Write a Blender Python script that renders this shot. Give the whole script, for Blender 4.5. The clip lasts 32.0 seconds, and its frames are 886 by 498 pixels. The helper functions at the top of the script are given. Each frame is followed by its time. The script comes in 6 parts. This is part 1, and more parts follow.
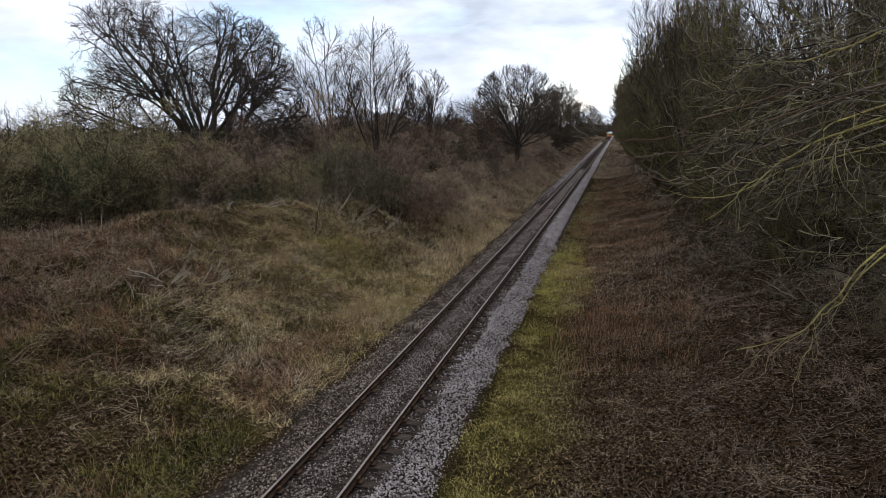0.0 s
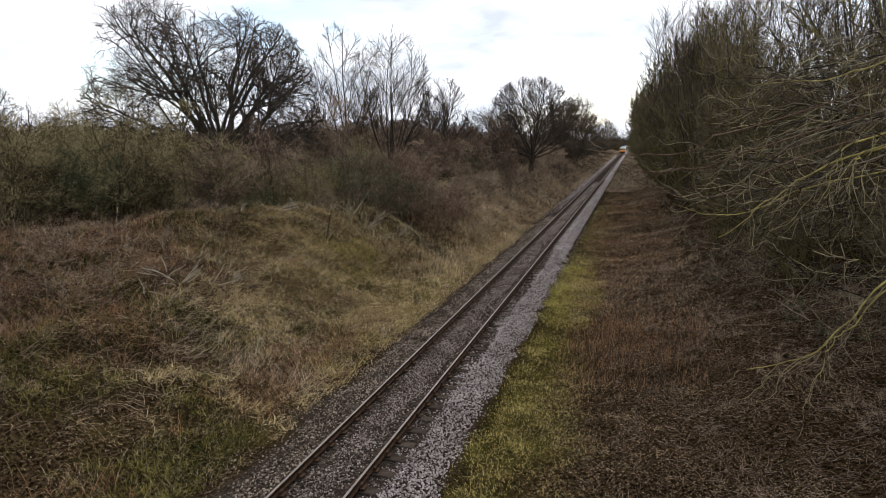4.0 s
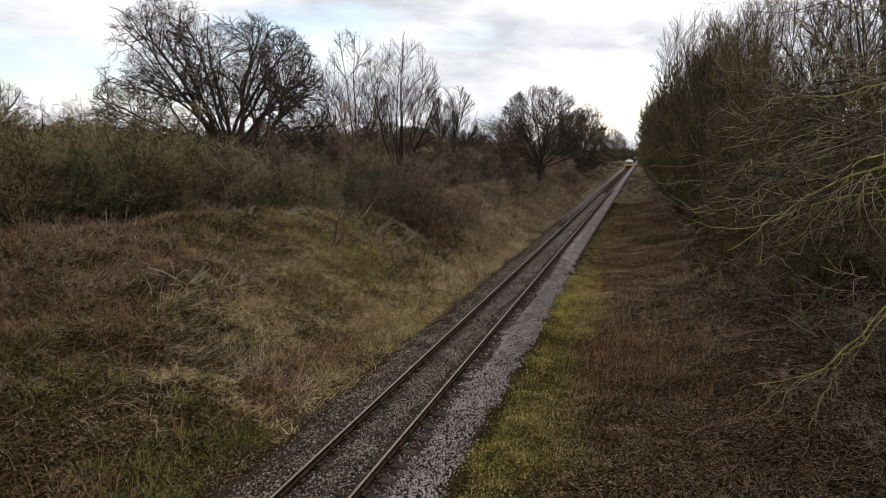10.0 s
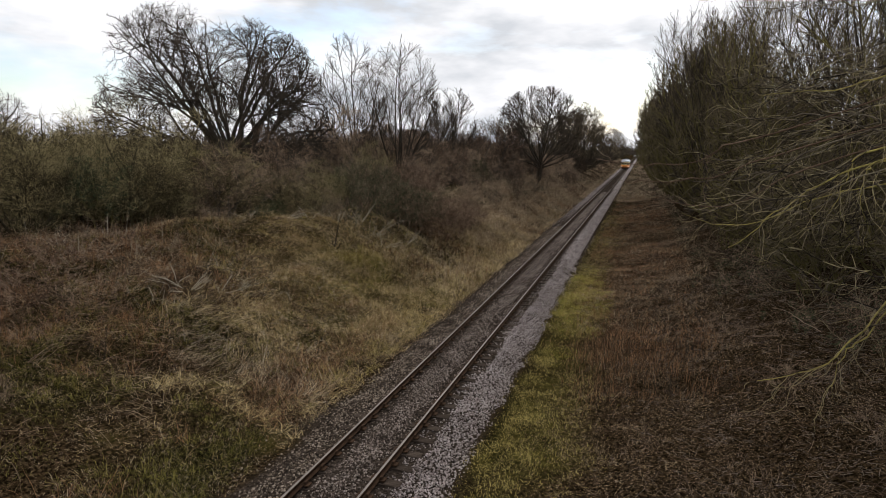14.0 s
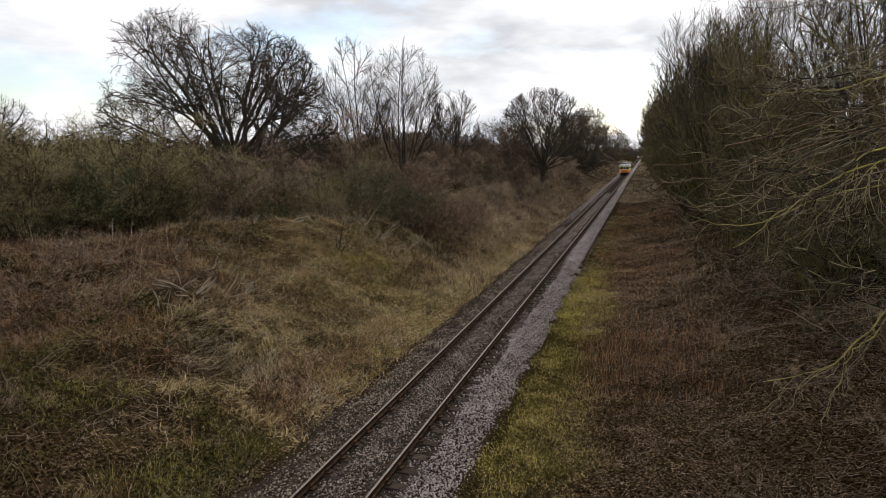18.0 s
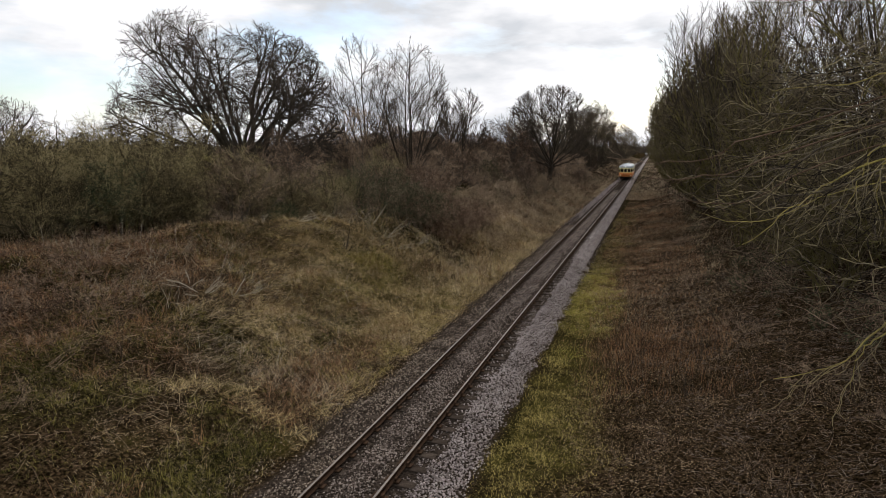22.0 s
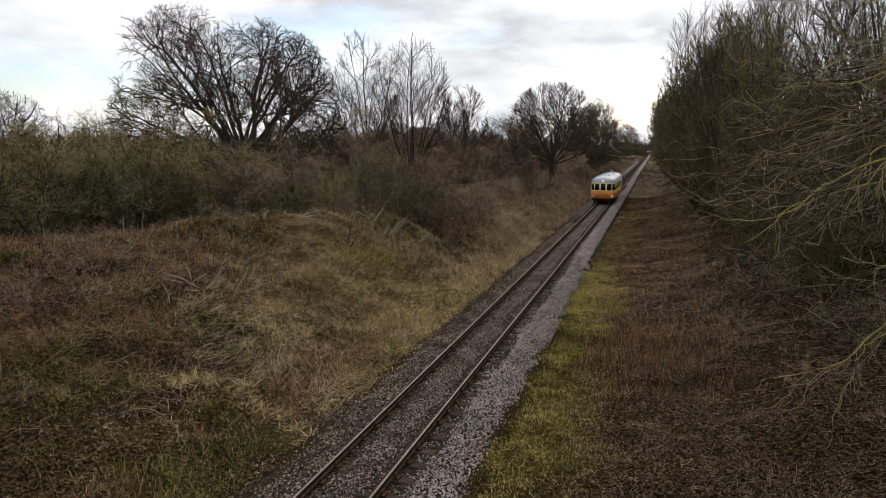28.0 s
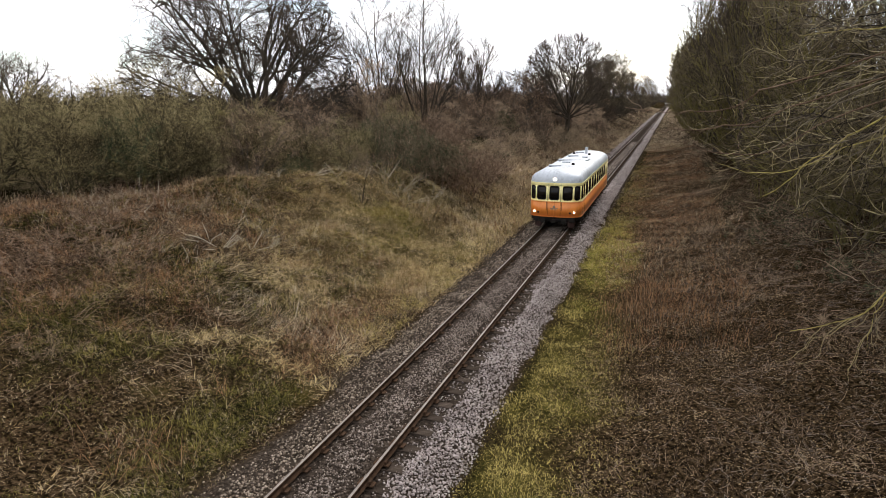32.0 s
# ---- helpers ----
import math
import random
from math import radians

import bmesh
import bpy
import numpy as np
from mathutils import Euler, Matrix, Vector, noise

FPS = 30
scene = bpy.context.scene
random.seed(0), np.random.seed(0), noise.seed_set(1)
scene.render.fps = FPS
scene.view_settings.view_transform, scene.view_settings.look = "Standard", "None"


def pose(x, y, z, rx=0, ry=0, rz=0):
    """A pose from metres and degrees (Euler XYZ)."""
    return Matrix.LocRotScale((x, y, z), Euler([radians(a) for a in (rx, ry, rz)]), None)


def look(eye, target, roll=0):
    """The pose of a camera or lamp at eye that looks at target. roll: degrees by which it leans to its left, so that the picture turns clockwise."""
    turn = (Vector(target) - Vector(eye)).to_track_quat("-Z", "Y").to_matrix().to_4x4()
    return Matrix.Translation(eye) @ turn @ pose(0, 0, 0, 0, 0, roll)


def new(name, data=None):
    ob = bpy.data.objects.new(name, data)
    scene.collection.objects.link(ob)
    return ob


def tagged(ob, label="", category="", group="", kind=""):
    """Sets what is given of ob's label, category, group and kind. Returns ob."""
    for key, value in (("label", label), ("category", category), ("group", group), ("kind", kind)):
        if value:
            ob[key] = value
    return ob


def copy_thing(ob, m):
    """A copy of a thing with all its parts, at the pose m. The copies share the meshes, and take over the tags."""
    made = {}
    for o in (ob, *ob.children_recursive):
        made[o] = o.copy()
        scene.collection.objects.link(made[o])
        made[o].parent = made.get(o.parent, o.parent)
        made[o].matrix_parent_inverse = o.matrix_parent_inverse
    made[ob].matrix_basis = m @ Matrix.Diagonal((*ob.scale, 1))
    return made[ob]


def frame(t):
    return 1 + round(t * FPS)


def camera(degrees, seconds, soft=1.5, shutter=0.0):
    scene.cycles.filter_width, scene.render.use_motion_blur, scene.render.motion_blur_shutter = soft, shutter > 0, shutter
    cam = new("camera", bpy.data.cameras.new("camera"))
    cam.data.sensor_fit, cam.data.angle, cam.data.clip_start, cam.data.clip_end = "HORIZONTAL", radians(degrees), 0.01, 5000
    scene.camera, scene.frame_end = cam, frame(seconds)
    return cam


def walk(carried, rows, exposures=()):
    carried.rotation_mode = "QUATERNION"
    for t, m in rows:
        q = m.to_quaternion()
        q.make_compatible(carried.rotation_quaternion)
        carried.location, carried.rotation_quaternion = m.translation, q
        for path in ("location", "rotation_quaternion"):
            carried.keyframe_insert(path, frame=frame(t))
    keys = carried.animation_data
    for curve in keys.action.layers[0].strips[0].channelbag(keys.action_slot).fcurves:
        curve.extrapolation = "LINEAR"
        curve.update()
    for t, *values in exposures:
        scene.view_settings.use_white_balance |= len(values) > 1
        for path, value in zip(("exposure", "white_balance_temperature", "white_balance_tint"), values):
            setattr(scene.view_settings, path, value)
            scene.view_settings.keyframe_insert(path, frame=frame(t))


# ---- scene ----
cam = camera(71.63, 32.0, soft=0.8)
EYE = (6.005, 0.0, 7.328)
PATH = [
    (0, 78.869, 0.986, 15.782),
    (0.5, 78.906, 0.249, 16.344),
    (1, 79.413, 0.132, 16.450),
    (1.5, 78.645, -1.243, 15.901),
    (2, 79.053, -0.442, 16.135),
    (2.5, 78.934, -0.648, 16.550),
    (3, 79.170, -0.608, 16.808),
    (3.5, 79.602, -0.666, 16.993),
    (5.5, 79.705, -0.830, 17.276),
    (6, 80.025, -0.855, 17.168),
    (6.5, 80.713, -0.788, 17.269),
    (7, 80.962, -1.056, 17.400),
    (7.5, 81.154, -0.958, 17.704),
    (8, 81.101, -1.089, 17.949),
    (8.5, 81.037, -1.038, 17.888),
    (9, 81.013, -0.906, 17.919),
    (9.5, 80.987, -0.267, 17.966),
    (10, 80.307, -1.925, 17.959),
    (10.5, 80.076, -1.872, 17.740),
    (11, 80.317, -1.549, 17.882),
    (11.5, 80.125, -1.166, 18.087),
    (12, 80.039, -1.062, 18.275),
    (12.5, 80.133, -0.837, 18.350),
    (13, 80.307, -0.696, 18.337),
    (13.5, 80.398, -0.771, 18.011),
    (14, 80.473, -0.872, 17.885),
    (14.5, 80.466, -0.775, 17.913),
    (16.5, 80.605, -0.353, 18.041),
    (17, 80.659, -0.435, 18.174),
    (17.5, 80.662, -0.367, 18.223),
    (18, 80.693, -0.422, 18.184),
    (18.5, 80.565, -0.400, 18.226),
    (19, 80.245, -0.439, 18.209),
    (19.5, 80.320, -0.577, 18.376),
    (20, 80.363, -0.527, 18.596),
    (20.5, 80.673, -0.234, 18.695),
    (21, 80.763, -0.172, 18.777),
    (21.5, 80.574, -0.019, 18.682),
    (22, 80.544, 0.018, 18.829),
    (22.5, 80.612, -0.044, 18.998),
    (23, 80.789, -0.242, 18.964),
    (23.5, 80.802, -0.390, 19.293),
    (24, 80.668, -0.507, 19.400),
    (24.5, 80.625, -0.594, 19.442),
    (25, 80.334, -0.324, 19.470),
    (25.5, 80.347, -0.187, 19.375),
    (27.5, 80.047, -0.321, 19.095),
    (28, 80.239, -0.305, 18.980),
    (28.5, 80.386, -0.345, 18.857),
    (29, 80.346, -0.446, 18.870),
    (29.5, 80.274, -0.467, 18.771),
    (30, 80.504, -0.400, 18.833),
    (30.5, 80.370, -0.232, 18.837),
    (31, 79.309, 0.256, 18.757),
    (31.5, 77.729, 1.056, 18.943),
    (32, 76.220, 0.560, 20.201),
]
EXPOSURES = [(0, 0.0, 5800, 10), (1, 0.34, 5880, 10), (3, 0.40, 6100, 9), (5, 0.08, 6300, 10), (6, 0.0, 6350, 10), (10, 0.0, 6500, 10), (29.5, 0.0, 6560, 10), (31.0, -0.06, 6560, 10), (31.5, 0.25, 6560, 10), (32, 0.72, 6560, 10)]
walk(cam, [(t, pose(*EYE, rx, ry, rz)) for t, rx, ry, rz in PATH], EXPOSURES)

# ---- sky and sun ----
SUN_TURN, SUN_HEIGHT = radians(12), radians(38)
world = bpy.data.worlds.new("overcast_sky")
scene.world = world
world.use_nodes = True
wn, wl = world.node_tree.nodes, world.node_tree.links
wn.clear()


def wnode(kind, **values):
    n = wn.new(kind)
    for k, v in values.items():
        n.inputs[k].default_value = v
    return n


sky = wn.new("ShaderNodeTexSky")
sky.sky_type, sky.sun_disc = "NISHITA", False
sky.sun_elevation, sky.sun_rotation = SUN_HEIGHT, SUN_TURN
coord = wn.new("ShaderNodeTexCoord")
squash = wn.new("ShaderNodeMapping")
squash.inputs["Scale"].default_value = (1.0, 1.0, 3.2)
clouds = wnode("ShaderNodeTexNoise", Scale=2.6, Detail=7.0, Roughness=0.55, Distortion=0.3)
shade = wnode("ShaderNodeTexNoise", Scale=5.0, Detail=5.0, Roughness=0.5)
cover = wn.new("ShaderNodeValToRGB")
cover.color_ramp.elements[0].position, cover.color_ramp.elements[1].position = 0.32, 0.50
tone = wn.new("ShaderNodeValToRGB")
tone.color_ramp.elements[0].position, tone.color_ramp.elements[1].position = 0.36, 0.55
tone.color_ramp.elements[0].color, tone.color_ramp.elements[1].color = (0.70, 0.73, 0.78, 1), (1.07, 1.07, 1.10, 1)
dim = wn.new("ShaderNodeMix")
dim.data_type, dim.blend_type = "RGBA", "MULTIPLY"
dim.inputs["Factor"].default_value = 1.0
dim.inputs[7].default_value = (0.17, 0.17, 0.17, 1)
blend = wn.new("ShaderNodeMix")
blend.data_type = "RGBA"
back = wnode("ShaderNodeBackground", Strength=1.0)
wout = wn.new("ShaderNodeOutputWorld")
wl.new(coord.outputs["Generated"], squash.inputs["Vector"])
wl.new(squash.outputs["Vector"], clouds.inputs["Vector"])
wl.new(squash.outputs["Vector"], shade.inputs["Vector"])
wl.new(clouds.outputs["Fac"], cover.inputs["Fac"])
wl.new(shade.outputs["Fac"], tone.inputs["Fac"])
wl.new(sky.outputs["Color"], dim.inputs[6])
wl.new(cover.outputs["Color"], blend.inputs["Factor"])
wl.new(dim.outputs[2], blend.inputs[6])
wl.new(tone.outputs["Color"], blend.inputs[7])
wl.new(blend.outputs[2], back.inputs["Color"])
wl.new(back.outputs["Background"], wout.inputs["Surface"])

sun = new("sun", bpy.data.lights.new("sun", "SUN"))
sun.data.energy, sun.data.angle, sun.data.color = 1.4, radians(25), (1.0, 0.96, 0.9)
sun_from = Vector((math.sin(SUN_TURN) * math.cos(SUN_HEIGHT), math.cos(SUN_TURN) * math.cos(SUN_HEIGHT), math.sin(SUN_HEIGHT)))
sun.matrix_world = look(sun_from * 60, (0, 0, 0))


# ---- materials ----
def material(name, stops, scale=4.0, rough=0.9, bump=0.0, bump_scale=30.0, island=0.0, detail=6.0, metal=0.0, stretch=None, tint=0.0, spec=0.02, gain=1.0):
    """Colour from two sizes of noise over the stops, shifted a little from piece to piece, with fine relief."""
    m = bpy.data.materials.new(name)
    m.use_nodes = True
    nt = m.node_tree
    n, l = nt.nodes, nt.links
    bsdf = n["Principled BSDF"]
    bsdf.inputs["Roughness"].default_value, bsdf.inputs["Metallic"].default_value = rough, metal
    bsdf.inputs["Specular IOR Level"].default_value = spec
    geo = n.new("ShaderNodeNewGeometry")
    vec = geo.outputs["Position"]
    if stretch:
        tc, mp = n.new("ShaderNodeTexCoord"), n.new("ShaderNodeMapping")
        mp.inputs["Scale"].default_value = stretch
        l.new(tc.outputs["Object"], mp.inputs["Vector"])
        vec = mp.outputs["Vector"]
    big, small = n.new("ShaderNodeTexNoise"), n.new("ShaderNodeTexNoise")
    for node, s in ((big, scale), (small, scale * 9)):
        node.inputs["Scale"].default_value, node.inputs["Detail"].default_value = s, detail
        l.new(vec, node.inputs["Vector"])
    add = n.new("ShaderNodeMath")
    add.operation = "MULTIPLY_ADD"
    add.inputs[1].default_value = 0.4
    l.new(small.outputs["Fac"], add.inputs[0])
    half = n.new("ShaderNodeMath")
    half.operation = "MULTIPLY"
    half.inputs[1].default_value = 0.6
    l.new(big.outputs["Fac"], half.inputs[0])
    l.new(half.outputs[0], add.inputs[2])
    value = add.outputs[0]
    if gain != 1.0:
        wide = n.new("ShaderNodeMath")
        wide.operation = "MULTIPLY_ADD"
        wide.inputs[1].default_value, wide.inputs[2].default_value = gain, 0.5 - 0.5 * gain
        l.new(value, wide.inputs[0])
        value = wide.outputs[0]
    if island:
        shift = n.new("ShaderNodeMath")
        shift.operation = "MULTIPLY_ADD"
        shift.inputs[1].default_value = island
        less = n.new("ShaderNodeMath")
        less.operation = "SUBTRACT"
        less.inputs[1].default_value = island / 2
        l.new(geo.outputs["Random Per Island"], shift.inputs[0])
        l.new(value, shift.inputs[2])
        l.new(shift.outputs[0], less.inputs[0])
        value = less.outputs[0]
    if tint:
        info, shift = n.new("ShaderNodeObjectInfo"), n.new("ShaderNodeMath")
        shift.operation = "MULTIPLY_ADD"
        shift.inputs[1].default_value = tint
        less = n.new("ShaderNodeMath")
        less.operation = "SUBTRACT"
        less.inputs[1].default_value = tint / 2
        l.new(info.outputs["Random"], shift.inputs[0])
        l.new(value, shift.inputs[2])
        l.new(shift.outputs[0], less.inputs[0])
        value = less.outputs[0]
    ramp = n.new("ShaderNodeValToRGB")
    while len(ramp.color_ramp.elements) < len(stops):
        ramp.color_ramp.elements.new(0.5)
    for e, (p, c) in zip(ramp.color_ramp.elements, stops):
        e.position, e.color = p, (*c, 1)
    l.new(value, ramp.inputs["Fac"])
    l.new(ramp.outputs["Color"], bsdf.inputs["Base Color"])
    if bump:
        fine, b = n.new("ShaderNodeTexNoise"), n.new("ShaderNodeBump")
        fine.inputs["Scale"].default_value, fine.inputs["Detail"].default_value = bump_scale, 5
        b.inputs["Strength"].default_value, b.inputs["Distance"].default_value = bump, 0.03
        l.new(vec, fine.inputs["Vector"])
        l.new(fine.outputs["Fac"], b.inputs["Height"])
        l.new(b.outputs["Normal"], bsdf.inputs["Normal"])
    return m


def plain(name, colour, rough=0.5, metal=0.0, glow=0.0, spec=0.5):
    m = bpy.data.materials.new(name)
    m.use_nodes = True
    b = m.node_tree.nodes["Principled BSDF"]
    b.inputs["Base Color"].default_value = (*colour, 1)
    b.inputs["Roughness"].default_value, b.inputs["Metallic"].default_value = rough, metal
    b.inputs["Specular IOR Level"].default_value = spec
    if glow:
        b.inputs["Emission Color"].default_value = (1.0, 0.9, 0.72, 1)
        b.inputs["Emission Strength"].default_value = glow
    return m


BARK_OAK = material("oak_bark", [(0.3, (0.026, 0.021, 0.016)), (0.6, (0.078, 0.063, 0.047))], 2.0, bump=0.5, bump_scale=12)
BARK_ASH = material("ash_bark", [(0.3, (0.060, 0.054, 0.046)), (0.6, (0.12, 0.105, 0.088))], 2.0, bump=0.3, bump_scale=14, tint=0.1)
BARK_MOSS = material("mossy_bark", [(0.3, (0.060, 0.050, 0.024)), (0.5, (0.13, 0.110, 0.042)), (0.7, (0.22, 0.19, 0.06))], 1.4, bump=0.3, bump_scale=14, tint=0.12)
TWIG_OAK = material("oak_twig", [(0.3, (0.042, 0.033, 0.026)), (0.65, (0.115, 0.090, 0.068))], 0.5, island=0.25)
TWIG_WOOD = material("wood_twig", [(0.3, (0.046, 0.036, 0.024)), (0.5, (0.105, 0.083, 0.052)), (0.7, (0.21, 0.168, 0.104))], 0.35, island=0.45, tint=0.25, gain=1.5)
TWIG_THORN = material("hawthorn_twig", [(0.34, (0.042, 0.033, 0.018)), (0.5, (0.160, 0.130, 0.066)), (0.68, (0.40, 0.33, 0.175))], 0.45, island=0.5, tint=0.25, gain=1.5)
TWIG_RED = material("bramble_stem", [(0.3, (0.048, 0.031, 0.022)), (0.5, (0.175, 0.119, 0.082)), (0.7, (0.40, 0.295, 0.21))], 0.6, island=0.5, tint=0.2, gain=1.6)
LICHEN = material("lichen_bark", [(0.28, (0.022, 0.018, 0.015)), (0.46, (0.070, 0.056, 0.043)), (0.64, (0.225, 0.186, 0.132)), (0.85, (0.42, 0.345, 0.18))], 1.3, bump=0.3, bump_scale=40, island=0.7)
LEAF_DARK = material("bramble_leaf", [(0.3, (0.022, 0.034, 0.016)), (0.55, (0.060, 0.080, 0.040)), (0.75, (0.13, 0.14, 0.075))], 0.8, rough=0.6, island=0.5)
STRAW = material("dead_grass", [(0.22, (0.028, 0.017, 0.008)), (0.5, (0.25, 0.168, 0.078)), (0.8, (0.66, 0.50, 0.27))], 0.35, island=0.75, gain=1.9)
GREEN_GRASS = material("winter_grass", [(0.22, (0.014, 0.016, 0.004)), (0.5, (0.094, 0.086, 0.021)), (0.78, (0.28, 0.235, 0.066))], 0.35, island=0.65, gain=1.8)
RUST_STEM = material("rusty_weed", [(0.25, (0.032, 0.016, 0.009)), (0.5, (0.20, 0.104, 0.052)), (0.78, (0.42, 0.245, 0.13))], 0.5, island=0.7, gain=1.7)
PALE_STEM = material("bleached_stem", [(0.3, (0.42, 0.36, 0.27)), (0.7, (0.66, 0.60, 0.48))], 2.0, island=0.3)
LITTER = material("leaf_litter", [(0.2, (0.018, 0.011, 0.006)), (0.42, (0.085, 0.055, 0.029)), (0.66, (0.215, 0.150, 0.083)), (0.95, (0.44, 0.335, 0.21))], 0.45, island=0.75, gain=1.8)
STONE = material("ballast_stone", [(0.2, (0.12, 0.098, 0.090)), (0.5, (0.325, 0.272, 0.252)), (0.8, (0.56, 0.49, 0.465))], 1.2, rough=0.85, island=0.5, gain=1.1)
STONE_OLD = material("soiled_ballast", [(0.2, (0.045, 0.034, 0.027)), (0.5, (0.17, 0.132, 0.108)), (0.85, (0.42, 0.35, 0.305))], 1.2, rough=0.9, island=0.6, gain=1.2)
TIMBER = material("creosoted_timber", [(0.3, (0.026, 0.019, 0.014)), (0.6, (0.070, 0.053, 0.041)), (0.8, (0.14, 0.11, 0.088))], 3.0, bump=0.5, bump_scale=40, stretch=(1, 8, 4), tint=0.2)
RUST = material("rusty_rail", [(0.3, (0.030, 0.019, 0.013)), (0.6, (0.075, 0.045, 0.028))], 6.0, rough=0.8, bump=0.2, bump_scale=60)
POLISH = material("polished_rail", [(0.3, (0.15, 0.125, 0.105)), (0.7, (0.27, 0.235, 0.205))], 3.0, rough=0.6, metal=0.2, spec=0.2)
VERGE = material("verge_grass", [(0.22, (0.085, 0.065, 0.020)), (0.5, (0.30, 0.235, 0.070)), (0.78, (0.60, 0.475, 0.18))], 0.6, island=0.7, gain=1.7)
MOSS_GRASS = material("mossy_grass", [(0.22, (0.13, 0.115, 0.026)), (0.5, (0.34, 0.30, 0.062)), (0.78, (0.60, 0.52, 0.15))], 0.6, island=0.7, gain=1.7)
PALE_STRAW = material("pale_dead_grass", [(0.22, (0.055, 0.036, 0.016)), (0.5, (0.37, 0.268, 0.118)), (0.8, (0.76, 0.60, 0.32))], 0.4, island=0.7, gain=1.8)
TWIG_SCRUB = material("scrub_twig", [(0.32, (0.065, 0.044, 0.030)), (0.5, (0.22, 0.150, 0.100)), (0.7, (0.46, 0.34, 0.235))], 0.3, island=0.4, tint=0.35, gain=1.5)
DULL_STRAW = material("weathered_grass", [(0.2, (0.085, 0.058, 0.036)), (0.5, (0.33, 0.245, 0.155)), (0.78, (0.58, 0.46, 0.31))], 0.35, island=0.7, gain=1.8)
LOW_GRASS = material("low_green_grass", [(0.24, (0.009, 0.011, 0.003)), (0.5, (0.068, 0.062, 0.016)), (0.78, (0.22, 0.188, 0.05))], 0.5, island=0.7, gain=1.8)
BARK_STEM = material("hedge_stem", [(0.3, (0.024, 0.019, 0.013)), (0.5, (0.058, 0.047, 0.028)), (0.7, (0.13, 0.112, 0.052))], 1.6, bump=0.3, bump_scale=20, tint=0.12)
FALLEN_TWIG = material("fallen_twig", [(0.3, (0.030, 0.023, 0.019)), (0.5, (0.12, 0.094, 0.078)), (0.72, (0.34, 0.28, 0.235))], 0.5, island=0.6, gain=1.4)
TWIG_DARK = material("dark_bramble", [(0.3, (0.045, 0.028, 0.018)), (0.5, (0.15, 0.098, 0.066)), (0.72, (0.36, 0.26, 0.185))], 0.6, island=0.5)
CINDER = material("cinder_and_soil", [(0.2, (0.045, 0.033, 0.024)), (0.5, (0.17, 0.130, 0.098)), (0.85, (0.42, 0.345, 0.275))], 1.2, rough=0.95, island=0.6, gain=1.6)
WHITE_PAINT = plain("weathered_white_paint", (0.78, 0.77, 0.74), 0.6)
YELLOW_LICHEN = material("yellow_lichen_bark", [(0.30, (0.10, 0.082, 0.042)), (0.5, (0.30, 0.245, 0.085)), (0.70, (0.58, 0.48, 0.14))], 2.2, bump=0.3, bump_scale=40, island=0.3)


# ---- mesh helpers ----
def raw_mesh(name, V, F, mat, smooth=False):
    """A mesh from an array of points and one or more arrays of faces."""
    Fs = F if isinstance(F, list) else [F]
    me = bpy.data.meshes.new(name)
    me.vertices.add(len(V))
    me.vertices.foreach_set("co", np.asarray(V, dtype=np.float32).ravel())
    loops = np.concatenate([f.ravel() for f in Fs]).astype(np.int32)
    sizes = np.concatenate([np.full(len(f), f.shape[1]) for f in Fs])
    me.loops.add(len(loops))
    me.loops.foreach_set("vertex_index", loops)
    me.polygons.add(len(sizes))
    me.polygons.foreach_set("loop_start", np.concatenate([[0], np.cumsum(sizes)[:-1]]).astype(np.int32))
    if smooth:
        me.polygons.foreach_set("use_smooth", np.ones(len(sizes), dtype=bool))
    me.update(calc_edges=True)
    me.materials.append(mat)
    return me


def part(name, bm, mat, parent=None, label="", at=None):
    """Links a bmesh or a mesh as one object under a thing or a part."""
    if isinstance(bm, bmesh.types.BMesh):
        me = bpy.data.meshes.new(name)
        bm.normal_update()
        bm.to_mesh(me)
        bm.free()
        me.materials.append(mat)
    else:
        me = bm
    ob = new(name, me)
    if at is not None:
        ob.matrix_basis = at
    if parent is not None:
        ob.parent = parent
    if label:
        tagged(ob, label)
    return ob


def thing(name, label, category, at=None, group="", kind=""):
    ob = tagged(new(name), label, category, group, kind)
    ob.empty_display_size = 0.2
    if at is not None:
        ob.matrix_basis = at
    return ob


def unit(v):
    return v / np.maximum(np.linalg.norm(v, axis=-1, keepdims=True), 1e-9)


def hash2(i, j, seed):
    h = np.sin(i * 127.1 + j * 311.7 + seed * 74.7) * 43758.5453
    return h - np.floor(h)


def vnoise(x, y, size, seed=0):
    """Smooth lattice noise from -1 to 1."""
    x, y = np.asarray(x, float) / size, np.asarray(y, float) / size
    i, j = np.floor(x), np.floor(y)
    u, v = x - i, y - j
    u, v = u * u * (3 - 2 * u), v * v * (3 - 2 * v)
    a, b = hash2(i, j, seed), hash2(i + 1, j, seed)
    c, d = hash2(i, j + 1, seed), hash2(i + 1, j + 1, seed)
    return 2 * ((a * (1 - u) + b * u) * (1 - v) + (c * (1 - u) + d * u) * v) - 1


def step(e0, e1, x):
    t = np.clip((np.asarray(x, float) - e0) / (e1 - e0), 0, 1)
    return t * t * (3 - 2 * t)


# ---- the lie of the land: rail top is z = 0, the line runs along y ----
def crest_x(y):
    return np.interp(y, [0, 17, 21, 26, 30, 36, 80, 160, 600], [-19, -18.5, -16.3, -14.4, -12.4, -11.2, -10.5, -11, -13])


def toe_x(y):
    return np.interp(y, [0, 12, 24, 36, 52, 85, 200], [-2.4, -2.5, -2.7, -2.9, -3.0, -3.1, -3.2])


